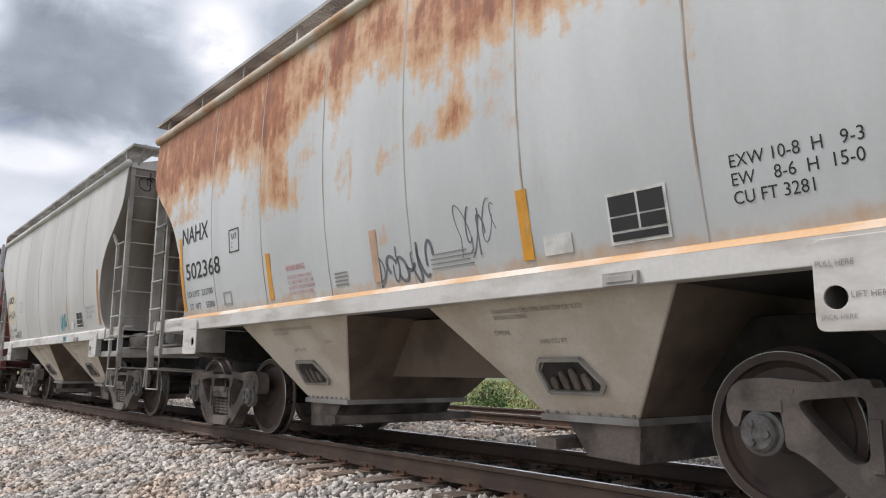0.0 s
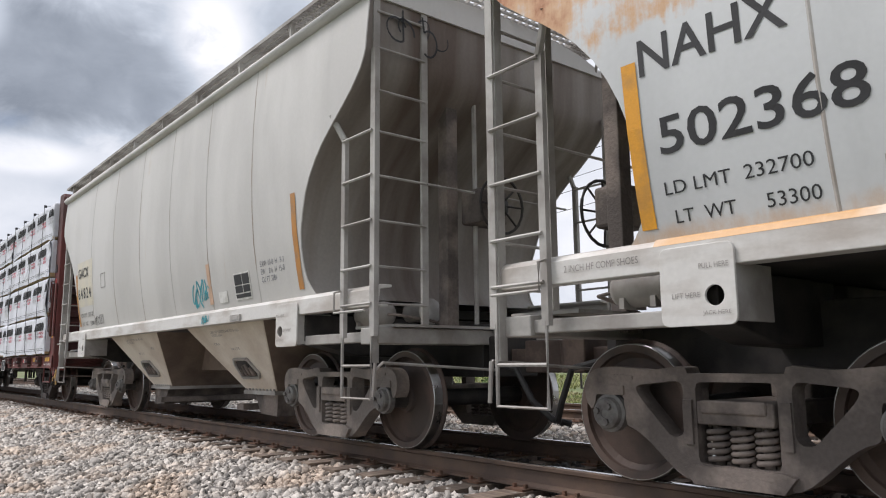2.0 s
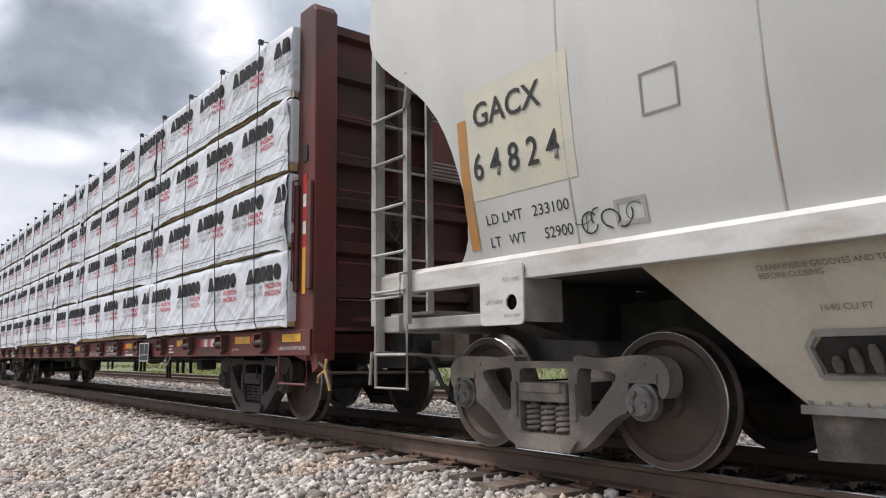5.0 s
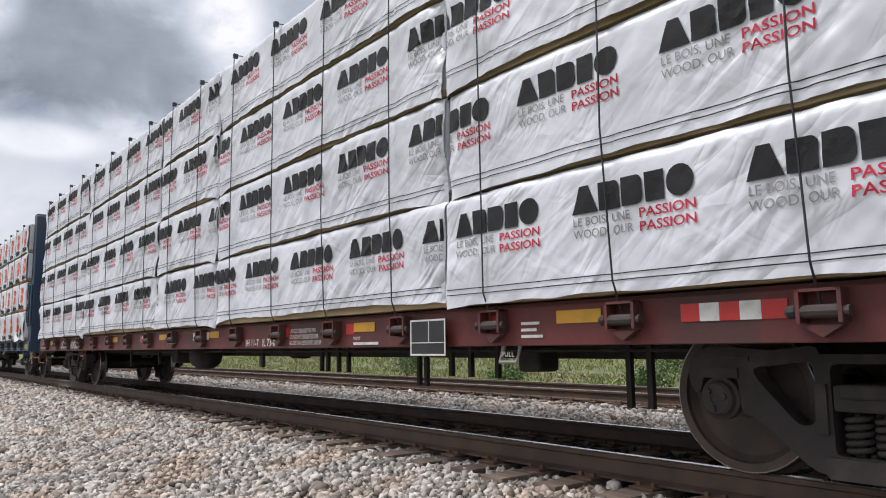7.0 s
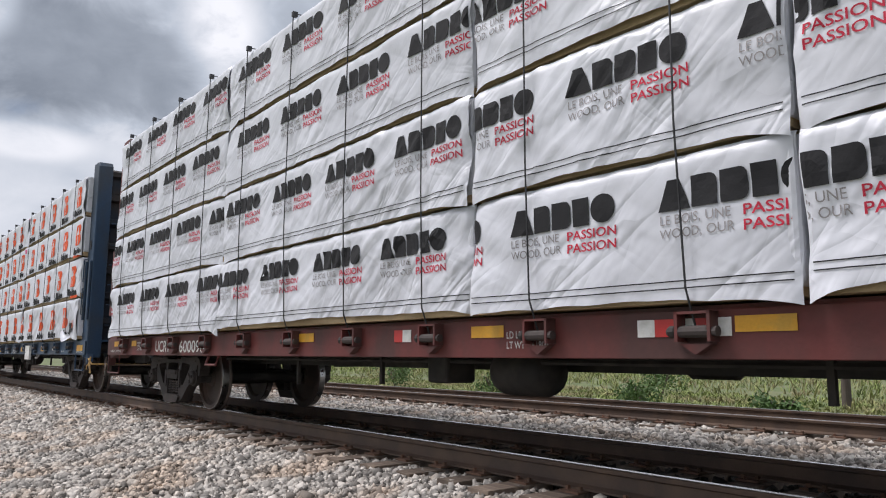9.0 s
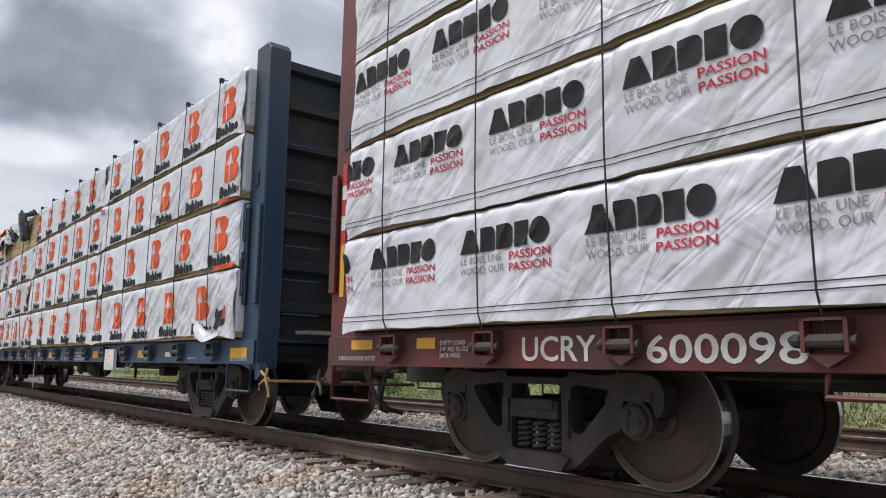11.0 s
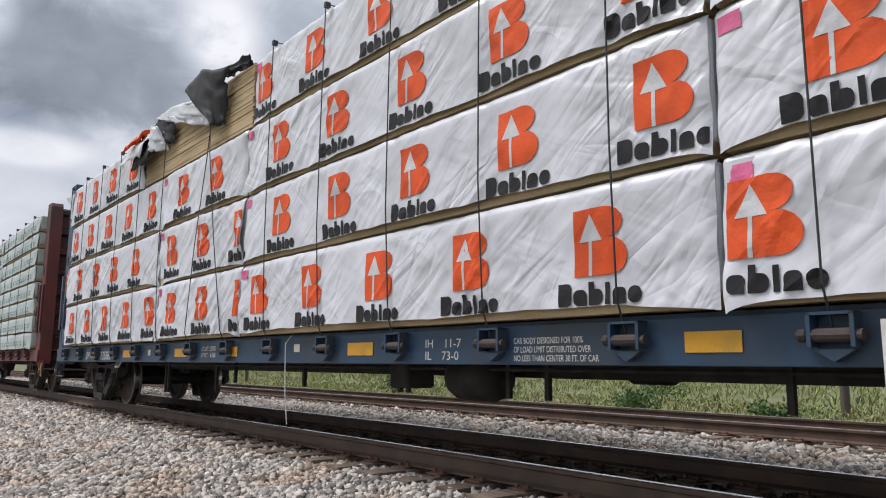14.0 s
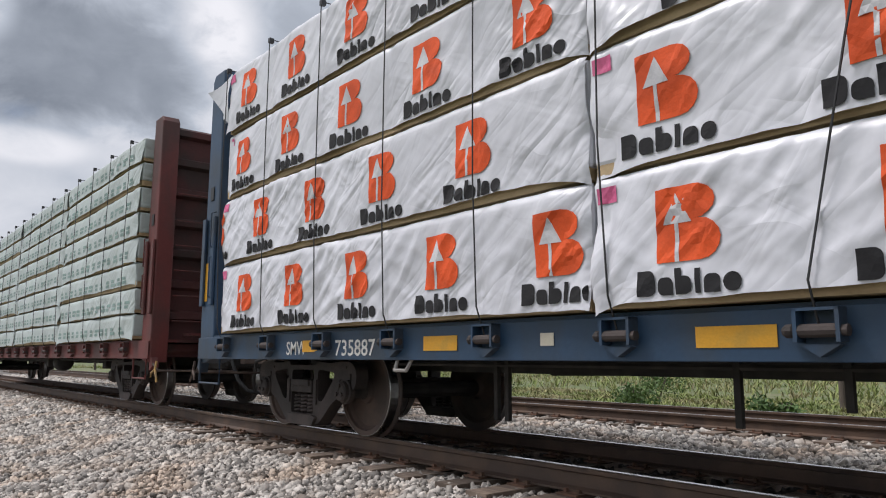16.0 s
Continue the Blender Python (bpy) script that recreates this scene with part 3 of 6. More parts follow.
def build_bush(x, y, r, seed):
    rs = random.Random(seed)
    bush = thing("bush", "low green leafy bush among the weeds", "bush", "bushes along the track")
    bush.location = (x, y, ballast_height(y))
    stem = Shape()
    for _ in range(5):
        stem.tube([(0, 0, 0), (rs.uniform(-r, r) * 0.5, rs.uniform(-r, r) * 0.5, r * 0.9)], 0.015, 5)
    part("stem", stem, BARK, bush)
    crown = Shape()
    for _ in range(7):
        leaf_cloud(crown, rs, (rs.uniform(-r, r) * 0.7, rs.uniform(-r, r) * 0.7, r * rs.uniform(0.35, 0.95)), (r * 0.5, r * 0.5, r * 0.4), 90, 0.06)
    part("crown", crown, LEAF, bush)


def build_tree(x, y, h, seed):
    rs = random.Random(seed)
    tree = thing("tree", "distant green broadleaf tree behind the tracks", "tree", "far trees")
    tree.location = (x, y, -0.6)
    trunk = Shape()
    trunk.lathe([(h * 0.035, 0), (h * 0.025, h * 0.3), (h * 0.012, h * 0.75)], 8, "z")
    for _ in range(6):
        a = rs.uniform(0, 6.3)
        trunk.tube([(0, 0, h * rs.uniform(0.25, 0.5)), (math.cos(a) * h * 0.25, math.sin(a) * h * 0.25, h * rs.uniform(0.6, 0.85))], h * 0.008, 5)
    part("trunk", trunk, BARK, tree)
    crown = Shape()
    for _ in range(16):
        a, d = rs.uniform(0, 6.3), rs.uniform(0, 0.34) * h
        leaf_cloud(crown, rs, (math.cos(a) * d, math.sin(a) * d, h * rs.uniform(0.35, 0.92)), (h * 0.15, h * 0.15, h * 0.1), 130, h * 0.03)
    part("crown", crown, LEAF, tree)


def build_pole(x, y, h):
    pole = thing("utility_pole", "dark wooden utility pole with crossarms and wires", "utility pole", "utility poles")
    pole.location = (x, y, -0.6)
    part("post", Shape().lathe([(0.13, 0), (0.085, h)], 10, "z"), POLE_WOOD, pole)
    for z in (h - 0.7, h - 2.1, h - 3.4):
        arm = part("crossarm", Shape().box(-0.06, 0.06, -1.25, 1.25, z - 0.06, z + 0.06), POLE_WOOD, pole, bevel=0.01)
        for yy in (-1.1, -0.45, 0.45, 1.1):
            part("insulator", Shape().lathe([(0.03, z + 0.06), (0.05, z + 0.1), (0.02, z + 0.2)], 8, "z", (0, yy, 0)), WIRE, arm)


def build_wires(poles, h):
    lines = thing("power_lines", "thin dark overhead power lines", "wires", kind="structure")
    for (ax, ay), (bx, by) in zip(poles, poles[1:]):
        for z in (h - 0.5, h - 1.9, h - 3.2):
            for yy in (-1.1, 1.1):
                pts = [(ax + (bx - ax) * u, ay + (by - ay) * u + yy, z - 0.6 - 4 * 0.9 * u * (1 - u)) for u in (i / 12 for i in range(13))]
                part("wire", Shape().tube(pts, 0.012, 4), WIRE, lines)


# ---- running gear ----
MESHES = {}


def shared(key, make):
    if key not in MESHES:
        MESHES[key] = make()
    return MESHES[key]


def wheel_mesh():
    rows = [(0.09, -0.845), (0.12, -0.83), (0.13, -0.80), (0.36, -0.765), (0.395, -0.80), (0.40, -0.832), (0.452, -0.832), (0.457, -0.826), (0.460, -0.735), (0.485, -0.715), (0.487, -0.70), (0.40, -0.695), (0.36, -0.74), (0.13, -0.70), (0.10, -0.66)]
    return Shape().lathe(rows, 40).mesh("wheel", WHEEL, False)


def tread_mesh():
    return Shape().lathe([(0.4495, -0.8335), (0.4535, -0.8335), (0.4590, -0.828), (0.4615, -0.735)], 40, caps=False).mesh("tread", TREAD)


def axle_mesh():
    return Shape().lathe([(0.075, -1.06), (0.075, -0.9), (0.09, -0.8), (0.08, 0), (0.09, 0.8), (0.075, 0.9), (0.075, 1.06)], 14).mesh("axle", STEEL_DARK)


def cap_mesh(mat):
    s = Shape().lathe([(0.125, -1.03), (0.125, -1.085), (0.105, -1.09), (0.10, -1.125), (0.085, -1.14), (0.03, -1.14), (0.03, -1.135)], 24)
    for k in range(3):
        a = 2 * math.pi * k / 3
        s.lathe([(0.022, -1.135), (0.022, -1.158)], 6, "y", (0.058 * math.cos(a), 0, 0.058 * math.sin(a)))
    return s.mesh("bearing_cap", mat)


def frame_mesh(mat):
    """One side frame of a freight truck: a casting with two triangular windows, a spring opening and axle jaws."""
    s, y0, y1 = Shape(), -1.075, -0.93
    right = [(0.30, 0.765), (0.56, 0.735), (0.86, 0.76), (1.02, 0.745), (1.095, 0.67), (1.10, 0.55), (1.05, 0.47), (1.015, 0.50), (1.0, 0.60), (0.78, 0.60), (0.765, 0.38), (0.70, 0.365), (0.61, 0.31), (0.40, 0.125), (0.29, 0.075)]
    outer = rounded(right, 0.05, 2)
    outer = outer + [(-x, z) for x, z in reversed(outer)]
    win = rounded([(0.335, 0.675), (0.685, 0.640), (0.665, 0.580), (0.425, 0.325), (0.335, 0.35)], 0.06, 3)
    mid = rounded([(-0.25, 0.665), (0.25, 0.665), (0.25, 0.19), (-0.25, 0.19)], 0.04, 2)
    s.pierced(outer, [win, [(-x, z) for x, z in reversed(win)], mid], y0, y1)
    for d in (-1, 1):
        s.box(d * 0.889 - 0.12, d * 0.889 + 0.12, y0 - 0.015, y1 + 0.02, 0.575, 0.635)
        s.box(d * 0.30 - 0.03, d * 0.30 + 0.03, y0 - 0.02, y0 + 0.02, 0.30, 0.56)
        s.prism([(d * 0.70, 0.70), (d * 0.92, 0.71), (d * 0.92, 0.685), (d * 0.70, 0.675)], y0 - 0.008, y0 + 0.01)
    s.prism([(-0.34, 0.165), (-0.27, 0.075), (0.27, 0.075), (0.34, 0.165), (0.27, 0.185), (-0.27, 0.185)], y0 - 0.035, y1 + 0.06)
    return s.mesh("side_frame", mat)


def spring_mesh(mat):
    s = Shape()
    for x in (-0.15, 0.0, 0.15):
        turns, n = 5.5, 12
        pts = [(x + 0.056 * math.cos(2 * math.pi * k / n), -1.01 + 0.056 * math.sin(2 * math.pi * k / n), 0.195 + 0.215 * k / (turns * n)) for k in range(int(turns * n) + 1)]
        s.tube(pts, 0.0165, 6)
        s.lathe([(0.03, 0.185), (0.03, 0.42)], 8, "z", (x, -1.01, 0))
    return s.mesh("spring", mat, True)


def bolster_mesh(mat):
    s = Shape().box(-0.235, 0.235, -1.10, 1.10, 0.42, 0.555)
    s.box(-0.20, 0.20, -1.12, -1.06, 0.485, 0.56)
    s.box(-0.13, 0.13, -0.4, 0.4, 0.55, 0.68)
    return s.mesh("bolster", mat)


def build_truck(car, x, mat):
    """Two wheelsets, two side frames, springs and bolster, as parts of a car."""
    turn = pose(0, 0, 0, 0, 0, 180)
    cap = TRUCK_BROWN if mat is TRUCK_BROWN else CAP
    for dx in (-0.889, 0.889):
        ws = part("wheelset", shared("axle", axle_mesh), STEEL_DARK, car, "dark steel axle with worn wheels", at=pose(x + dx, 0, 0.457))
        TURNING.append((ws, (x + dx, 0, 0.457)))
        for m in (Matrix.Identity(4), turn):
            wh = part("wheel", shared("wheel", wheel_mesh), WHEEL, ws, "brown steel wheel with a bright rim", at=m)
            part("bearing_cap", shared("cap" + cap.name, lambda: cap_mesh(cap)), cap, ws, "bearing cap with three bolts", at=m)
            part("tread", shared("tread", tread_mesh), TREAD, ws, "polished wheel tread", at=m)
    for m in (Matrix.Identity(4), turn):
        at = Matrix.Translation((x, 0, 0)) @ m
        part("side_frame", shared("frame" + mat.name, lambda: frame_mesh(mat)), mat, car, at=at, bevel=0.014)
        part("spring", shared("spring" + mat.name, lambda: spring_mesh(mat)), mat, car, "coil springs of the truck", at=at)
    part("bolster", shared("bolster" + mat.name, lambda: bolster_mesh(mat)), mat, car, at=Matrix.Translation((x, 0, 0)), bevel=0.012)
    for d in (-1, 1):
        beam = part("brake_beam", Shape().box(min(x + d * 0.36, x + d * 0.42), max(x + d * 0.36, x + d * 0.42), -0.7, 0.7, 0.34, 0.42), STEEL_DARK, car)
        part("brake_shoe", Shape().box(min(x + d * 0.44, x + d * 0.5), max(x + d * 0.44, x + d * 0.5), -0.82, -0.66, 0.30, 0.52), STEEL_DARK, beam)


def coupler(car, x, d):
    """A knuckle coupler with its draft gear; d: the way that it points."""
    s = Shape().box(min(x - d * 0.5, x + d * 0.42), max(x - d * 0.5, x + d * 0.42), -0.075, 0.075, 0.78, 0.92)
    s.prism([(x + d * 0.40, -0.20), (x + d * 0.62, -0.22), (x + d * 0.76, -0.10), (x + d * 0.70, 0.02), (x + d * 0.80, 0.12), (x + d * 0.70, 0.22), (x + d * 0.42, 0.16)], 0.70, 0.99, "z")
    part("coupler", s, COUPLER, car, "brown rusty knuckle coupler", bevel=0.015)
    part("striker", Shape().box(min(x, x + d * 0.10), max(x, x + d * 0.10), -0.28, 0.28, 0.66, 1.04), STEEL_DARK, car, bevel=0.015)
    hose = [(x + d * 0.1, -0.34, 0.80), (x + d * 0.42, -0.34, 0.74), (x + d * 0.58, -0.30, 0.46), (x + d * 0.72, -0.2, 0.30), (x + d * 0.80, -0.06, 0.26)]
    part("air_hose", Shape().tube(hose, 0.028, 8), WIRE, car, "black rubber brake hose")


def ladder(car, xs, y, z0, z1s, mat, rungs, name="ladder"):
    """A side ladder: two flat stiles and round rungs."""
    out = part(name, Shape().box(xs[0] - 0.035, xs[0] + 0.035, y - 0.012, y + 0.035, z0, z1s[0]), mat, car, "pale painted steel ladder")
    part("stile", Shape().box(xs[1] - 0.03, xs[1] + 0.03, y - 0.012, y + 0.03, z0, z1s[1]), mat, out)
    for z in rungs:
        part("rung", Shape().tube([(xs[0], y - 0.02, z), (xs[1], y - 0.02, z)], 0.013, 6), mat, out)
    return out


def stirrup(car, x0, x1, y, z0, z1, mat, mid=True):
    s = Shape().tube([(x0, y, z1), (x0, y, z0), (x1, y, z0), (x1, y, z1)], 0.016, 6)
    if mid:
        s.tube([(x0, y, (z0 + z1) / 2), (x1, y, (z0 + z1) / 2)], 0.014, 6)
    return part("stirrup_step", s, mat, car)


# ---- covered hopper cars ----
SIDE = [(1.44, 1.52), (1.75, 1.585), (2.1, 1.64), (2.5, 1.675), (2.9, 1.69), (3.4, 1.685), (3.8, 1.665), (4.12, 1.64)]
END = [(1.44, 4.50), (1.52, 4.42), (1.62, 4.36), (1.75, 4.33), (1.95, 4.33), (2.15, 4.37), (2.4, 4.46), (2.6, 4.58), (2.8, 4.75), (3.0, 5.0), (3.2, 5.28), (3.4, 5.48), (3.55, 5.55), (4.12, 5.57)]
SHIFT = [0.0]      # how far the lettering of the car in hand sits from its middle


def follow(curve, z):
    for (a, p), (b, q) in zip(curve, curve[1:]):
        if z <= b:
            return p + (q - p) * (z - a) / (b - a)
    return curve[-1][1]


def half(z):
    return follow(SIDE, z)


def on_side(car, name, mesh, x, z, h, label="", lift=0.004):
    """Sets flat lettering or a plate on the curved near side of a hopper, following its lean."""
    lean = math.degrees(math.atan((half(z + h) - half(z)) / h))
    return part(name, mesh, None, car, label, at=pose(x + SHIFT[0], -half(z) - lift, z, lean, 0, 0))


def scrawl(seed, w, h, mat, strokes=9, thick=0.018):
    """A sprayed tag: a few wild flat strokes."""
    rs = random.Random(seed)
    s = Shape()
    for k in range(strokes):
        cx, cz = w * (k + 0.5) / strokes + rs.uniform(-0.02, 0.02), h * rs.uniform(0.38, 0.6)
        rx, rz = w / strokes * rs.uniform(0.45, 0.95), h * rs.uniform(0.2, 0.45)
        a0, sweep, tilt = rs.uniform(0, 6.3), rs.uniform(2.2, 5.4), rs.uniform(-0.4, 0.4)
        pts = []
        for i in range(13):
            a = a0 + sweep * i / 12
            x, z = rx * math.cos(a), rz * math.sin(a)
            pts.append((cx + x + tilt * z, cz + z))
        if k % 3 == 0:
            pts += [(pts[-1][0] + rs.uniform(-0.3, 0.3) * rx, h * rs.choice((0.02, 0.98)))]
        for p, q in zip(pts, pts[1:]):
            if math.hypot(q[0] - p[0], q[1] - p[1]) > 0.002:
                s.bar(p, q, thick * (0.7 + 0.3 * math.sin(a0 + 9 * p[0])), -0.002, 0.0)
    return s.mesh("tag", mat)


def casting_mesh():
    """The pierced casting on a discharge plate: a dark backing with upright fingers."""
    s = Shape().prism([(0.02, 0.0), (0.46, 0.0), (0.50, 0.07), (0.38, 0.23), (0.06, 0.23), (0.0, 0.16)], -0.012, -0.006)
    me = s.mesh("casting", STEEL_DARK)
    return me


def fingers_mesh():
    s = Shape()
    for k, h in enumerate((0.12, 0.17, 0.19, 0.15)):
        x = 0.08 + 0.10 * k
        s.prism([(x, 0.02), (x + 0.045, 0.02), (x + 0.055, h * 0.6), (x + 0.04, h), (x + 0.005, h), (x - 0.008, h * 0.6)], -0.045, -0.012)
    return s.mesh("finger", TRUCK)


def hand_wheel(car, x, d, y, z, r, spokes, mat):
    """A spoked hand brake wheel facing along the train."""
    hub = part("brake_wheel", Shape().lathe([(0.10, x - d * 0.08), (0.12, x - d * 0.03), (0.04, x + d * 0.01)], 14, "x", (0, y, z)), mat, car, "dark spoked hand brake wheel")
    part("rim", Shape().tube([(x, y + r * math.cos(a), z + r * math.sin(a)) for a in (2 * math.pi * k / 20 for k in range(21))], 0.014, 6), mat, hub)
    for k in range(spokes):
        a = 2 * math.pi * k / spokes
        part("spoke", Shape().tube([(x - d * 0.02, y, z), (x, y + r * math.cos(a), z + r * math.sin(a))], 0.010, 5), mat, hub)


def build_hopper(label, paint, sill_paint, marks):
    car = thing("covered_hopper_car", label, "freight car", "cars of the train")
    # side sheets, slope sheets and roof
    rows = [1.44, 1.5, 1.55, 1.62, 1.7, 1.8, 1.95, 2.1, 2.3, 2.45, 2.6, 2.75, 2.85, 3.0, 3.1, 3.25, 3.4, 3.5, 3.58, 3.8, 4.0, 4.12]
    for s in (-1, 1):
        sheet = Shape()
        n = 16
        v = [((2 * i / n - 1) * follow(END, z), s * half(z), z) for z in rows for i in range(n + 1)]
        sheet.add(v, [(j * (n + 1) + i, j * (n + 1) + i + 1, (j + 1) * (n + 1) + i + 1, (j + 1) * (n + 1) + i) for j in range(len(rows) - 1) for i in range(n)])
        side = part("side_sheet", sheet, paint, car, smooth=True)
        mod = side.modifiers.new("thick", "SOLIDIFY")
        mod.thickness, mod.offset = 0.012, -1
        side.modifiers.new("crisp", "EDGE_SPLIT").split_angle = radians(35)
        for x in (-3.3, -1.95, -0.6, 0.7, 2.0, 3.3):
            weld = Shape()
            for a, b in zip(rows, rows[1:]):
                weld.add([(x - 0.011, s * (half(a) + 0.0005), a), (x, s * (half(a) + 0.004), a), (x + 0.011, s * (half(a) + 0.0005), a), (x - 0.011, s * (half(b) + 0.0005), b), (x, s * (half(b) + 0.004), b), (x + 0.011, s * (half(b) + 0.0005), b)], [(0, 1, 4, 3), (1, 2, 5, 4)])
            part("weld_seam", weld, WELD, side, "dark vertical weld seam")
        part("eave", Shape().tube([(-5.60, s * 1.65, 4.14), (5.60, s * 1.65, 4.14)], 0.06, 12), EAVE if sill_paint else paint, car, smooth=True)
        # sill
        prof = [(s * 1.57, 1.28), (s * 1.57, 1.425), (s * 1.545, 1.455), (s * 1.50, 1.47), (s * 1.40, 1.47), (s * 1.40, 1.445), (s * 1.52, 1.43), (s * 1.54, 1.30), (s * 1.44, 1.30), (s * 1.44, 1.28)]
        sill = part("side_sill", Shape().prism(prof, -5.58, 5.58, "x"), SILL_WHITE, car, "weathered white side sill", bevel=0.006)
        if sill_paint:
            part("rust_line", Shape().prism([(s * 1.571, 1.424), (s * 1.547, 1.458), (s * 1.52, 1.474), (s * 1.51, 1.474), (s * 1.54, 1.45), (s * 1.566, 1.42)], -4.3, 5.5, "x"), SILL_RUST, sill, "rust along the top of the sill")
        for d in (-1, 1):
            out = marks["out"][d > 0]
            x0, x1 = sorted((d * ((3.78 if d > 0 else 3.755) + out), d * ((4.23 if d > 0 else 4.20) + out)))
            y0, cx, cz, n = s * 1.575, d * (3.875 + out), 1.125, 16
            ring = [(cx + 0.055 * math.cos(2 * math.pi * k / n), cz + 0.055 * math.sin(2 * math.pi * k / n)) for k in range(n)]
            pad = Shape().pierced(rounded([(x0, 0.97), (x1, 0.97), (x1, 1.40), (x0, 1.40)], 0.05, 4), [ring], y0, y0 + s * 0.018)
            part("jacking_pad", pad, SILL_WHITE, car, "white pad with a round lifting hole", bevel=0.004)
            for xw in (x0 + 0.02, x1 - 0.02):
                part("pad_web", Shape().box(xw - 0.01, xw + 0.01, min(y0, s * 1.2), max(y0, s * 1.2), 0.99, 1.29), GREY_PAINT, car)
            part("body_bolster", Shape().prism([(s * 0.1, 0.86), (s * 0.9, 0.88), (s * 1.5, 1.02), (s * 1.5, 1.28), (s * 0.1, 1.28)], d * 4.1 - 0.14, d * 4.1 + 0.14, "x"), STEEL_DARK, car, bevel=0.01)
            part("side_beam", Shape().box(min(d * 4.24, d * 5.34), max(d * 4.24, d * 5.34), min(s * 1.38, s * 1.5), max(s * 1.38, s * 1.5), 0.98, 1.07), GREY_PAINT, car, bevel=0.008)
            # corner ladder, steps and grab irons
            xa, xb = d * 5.58, d * 5.10
            ladder(car, (xa, xb), s * 1.60, 1.02, (3.58, 2.86), GREY_PAINT, [1.30, 1.62, 2.02, 2.42, 2.82])
            part("ladder_bracket", Shape().tube([(xb, s * 1.60, 2.84), (xb - d * 0.10, s * 1.64, 3.02), (xb - d * 0.12, s * 1.67, 3.10)], 0.03, 6), GREY_PAINT, car)
            stirrup(car, d * 5.56, d * 5.10, s * 1.60, 0.50, 1.05, GREY_PAINT)
            part("grab_iron", Shape().tube([(d * 5.08, s * 1.61, 1.44), (d * 5.08, s * 1.68, 1.42), (d * 5.08, s * 1.68, 1.24), (d * 5.54, s * 1.66, 1.24)], 0.012, 6), GREY_PAINT, car)
    for d in (-1, 1):
        slope = Shape()
        v = [(d * (follow(END, z) - 0.015), y * (half(z) - 0.012), z) for z in rows for y in (-1, -0.5, 0, 0.5, 1)]
        slope.add(v, [(j * 5 + i, j * 5 + i + 1, (j + 1) * 5 + i + 1, (j + 1) * 5 + i) for j in range(len(rows) - 1) for i in range(4)])
        # darker than the sides: shade of the downward face is in its colour
        part("slope_sheet", slope, SLOPE, car, "sloping end sheet of the hopper", smooth=True)
        # end frame: ladder on the end, middle posts, platform
        if d == marks["brake_end"]:
            part("end_post", Shape().box(d * 5.30 - 0.07, d * 5.30 + 0.07, -0.60, -0.46, 1.0, 3.6), TRUCK, car, bevel=0.01)
            part("brake_rod", Shape().tube([(d * 5.42, -0.28, 1.0), (d * 5.42, -0.28, 3.5)], 0.025, 6), GREY_PAINT, car)
        el = part("end_ladder", Shape().box(d * 5.55 - 0.015, d * 5.55 + 0.015, -1.055, -0.985, 1.0, 4.1), GREY_PAINT, car, "pale painted steel end ladder")
        part("stile", Shape().box(d * 5.55 - 0.015, d * 5.55 + 0.015, -1.595, -1.525, 0.80, 4.1), GREY_PAINT, el)
        for z in (1.30, 1.62, 2.02, 2.42, 2.82, 3.2, 3.6, 3.95):
            part("rung", Shape().tube([(d * 5.57, -1.56, z), (d * 5.57, -1.02, z)], 0.012, 6), GREY_PAINT, el)
        part("cross_rail", Shape().tube([(d * 5.57, -1.0, 2.42), (d * 5.57, 0.9, 2.42)], 0.012, 6), GREY_PAINT, car)
        part("end_sill", Shape().box(min(d * 5.30, d * 5.58), max(d * 5.30, d * 5.58), -1.54, 1.54, 0.96, 1.10), GREY_PAINT, car, bevel=0.01)
        part("end_platform", Shape().box(min(d * 5.0, d * 5.62), max(d * 5.0, d * 5.62), -1.40, 1.40, 1.105, 1.13), GREY_PAINT, car)
        part("centre_sill", Shape().box(min(d * 2.2, d * 5.55), max(d * 2.2, d * 5.55), -0.32, 0.32, 0.66, 1.16), STEEL_DARK, car, bevel=0.01)
        coupler(car, d * 5.58, d)
        lever = Shape().tube([(d * 5.62, -1.60, 0.74), (d * 5.66, -1.55, 0.80), (d * 5.66, -0.2, 0.72)], 0.014, 6).tube([(d * 5.62, -1.60, 0.80), (d * 5.62, -1.62, 0.52)], 0.016, 6)
        part("uncoupling_lever", lever, GREY_PAINT, car)
    # brake wheel on the end with the gear
    be = marks["brake_end"]
    wz = 2.30 if be > 0 else 2.02
    hand_wheel(car, be * 5.72, be, -0.20, wz, 0.28, 8, STEEL_DARK)
    part("brake_gear_box", Shape().box(min(be * 5.36, be * 5.64), max(be * 5.36, be * 5.64), -0.42, -0.04, wz - 0.17, wz + 0.17), TRUCK, car, bevel=0.03)
    part("brake_chain", Shape().tube([(be * 5.6, -0.22, 1.8), (be * 5.6, -0.2, 1.0)], 0.015, 5), STEEL_DARK, car)
    tank = part("air_reservoir", Shape().lathe([(0.03, be * 4.52), (0.11, be * 4.54), (0.125, be * 4.58), (0.125, be * 4.92), (0.11, be * 4.96), (0.03, be * 4.98)], 16, "x", (0, -1.02, 1.265)), GREY_PAINT, car, "dusty grey brake reservoir on the end platform", smooth=True)
    for x in (4.62, 4.86):
        part("saddle", Shape().box(be * x - 0.02, be * x + 0.02, -1.14, -0.90, 1.13, 1.20), GREY_PAINT, tank)
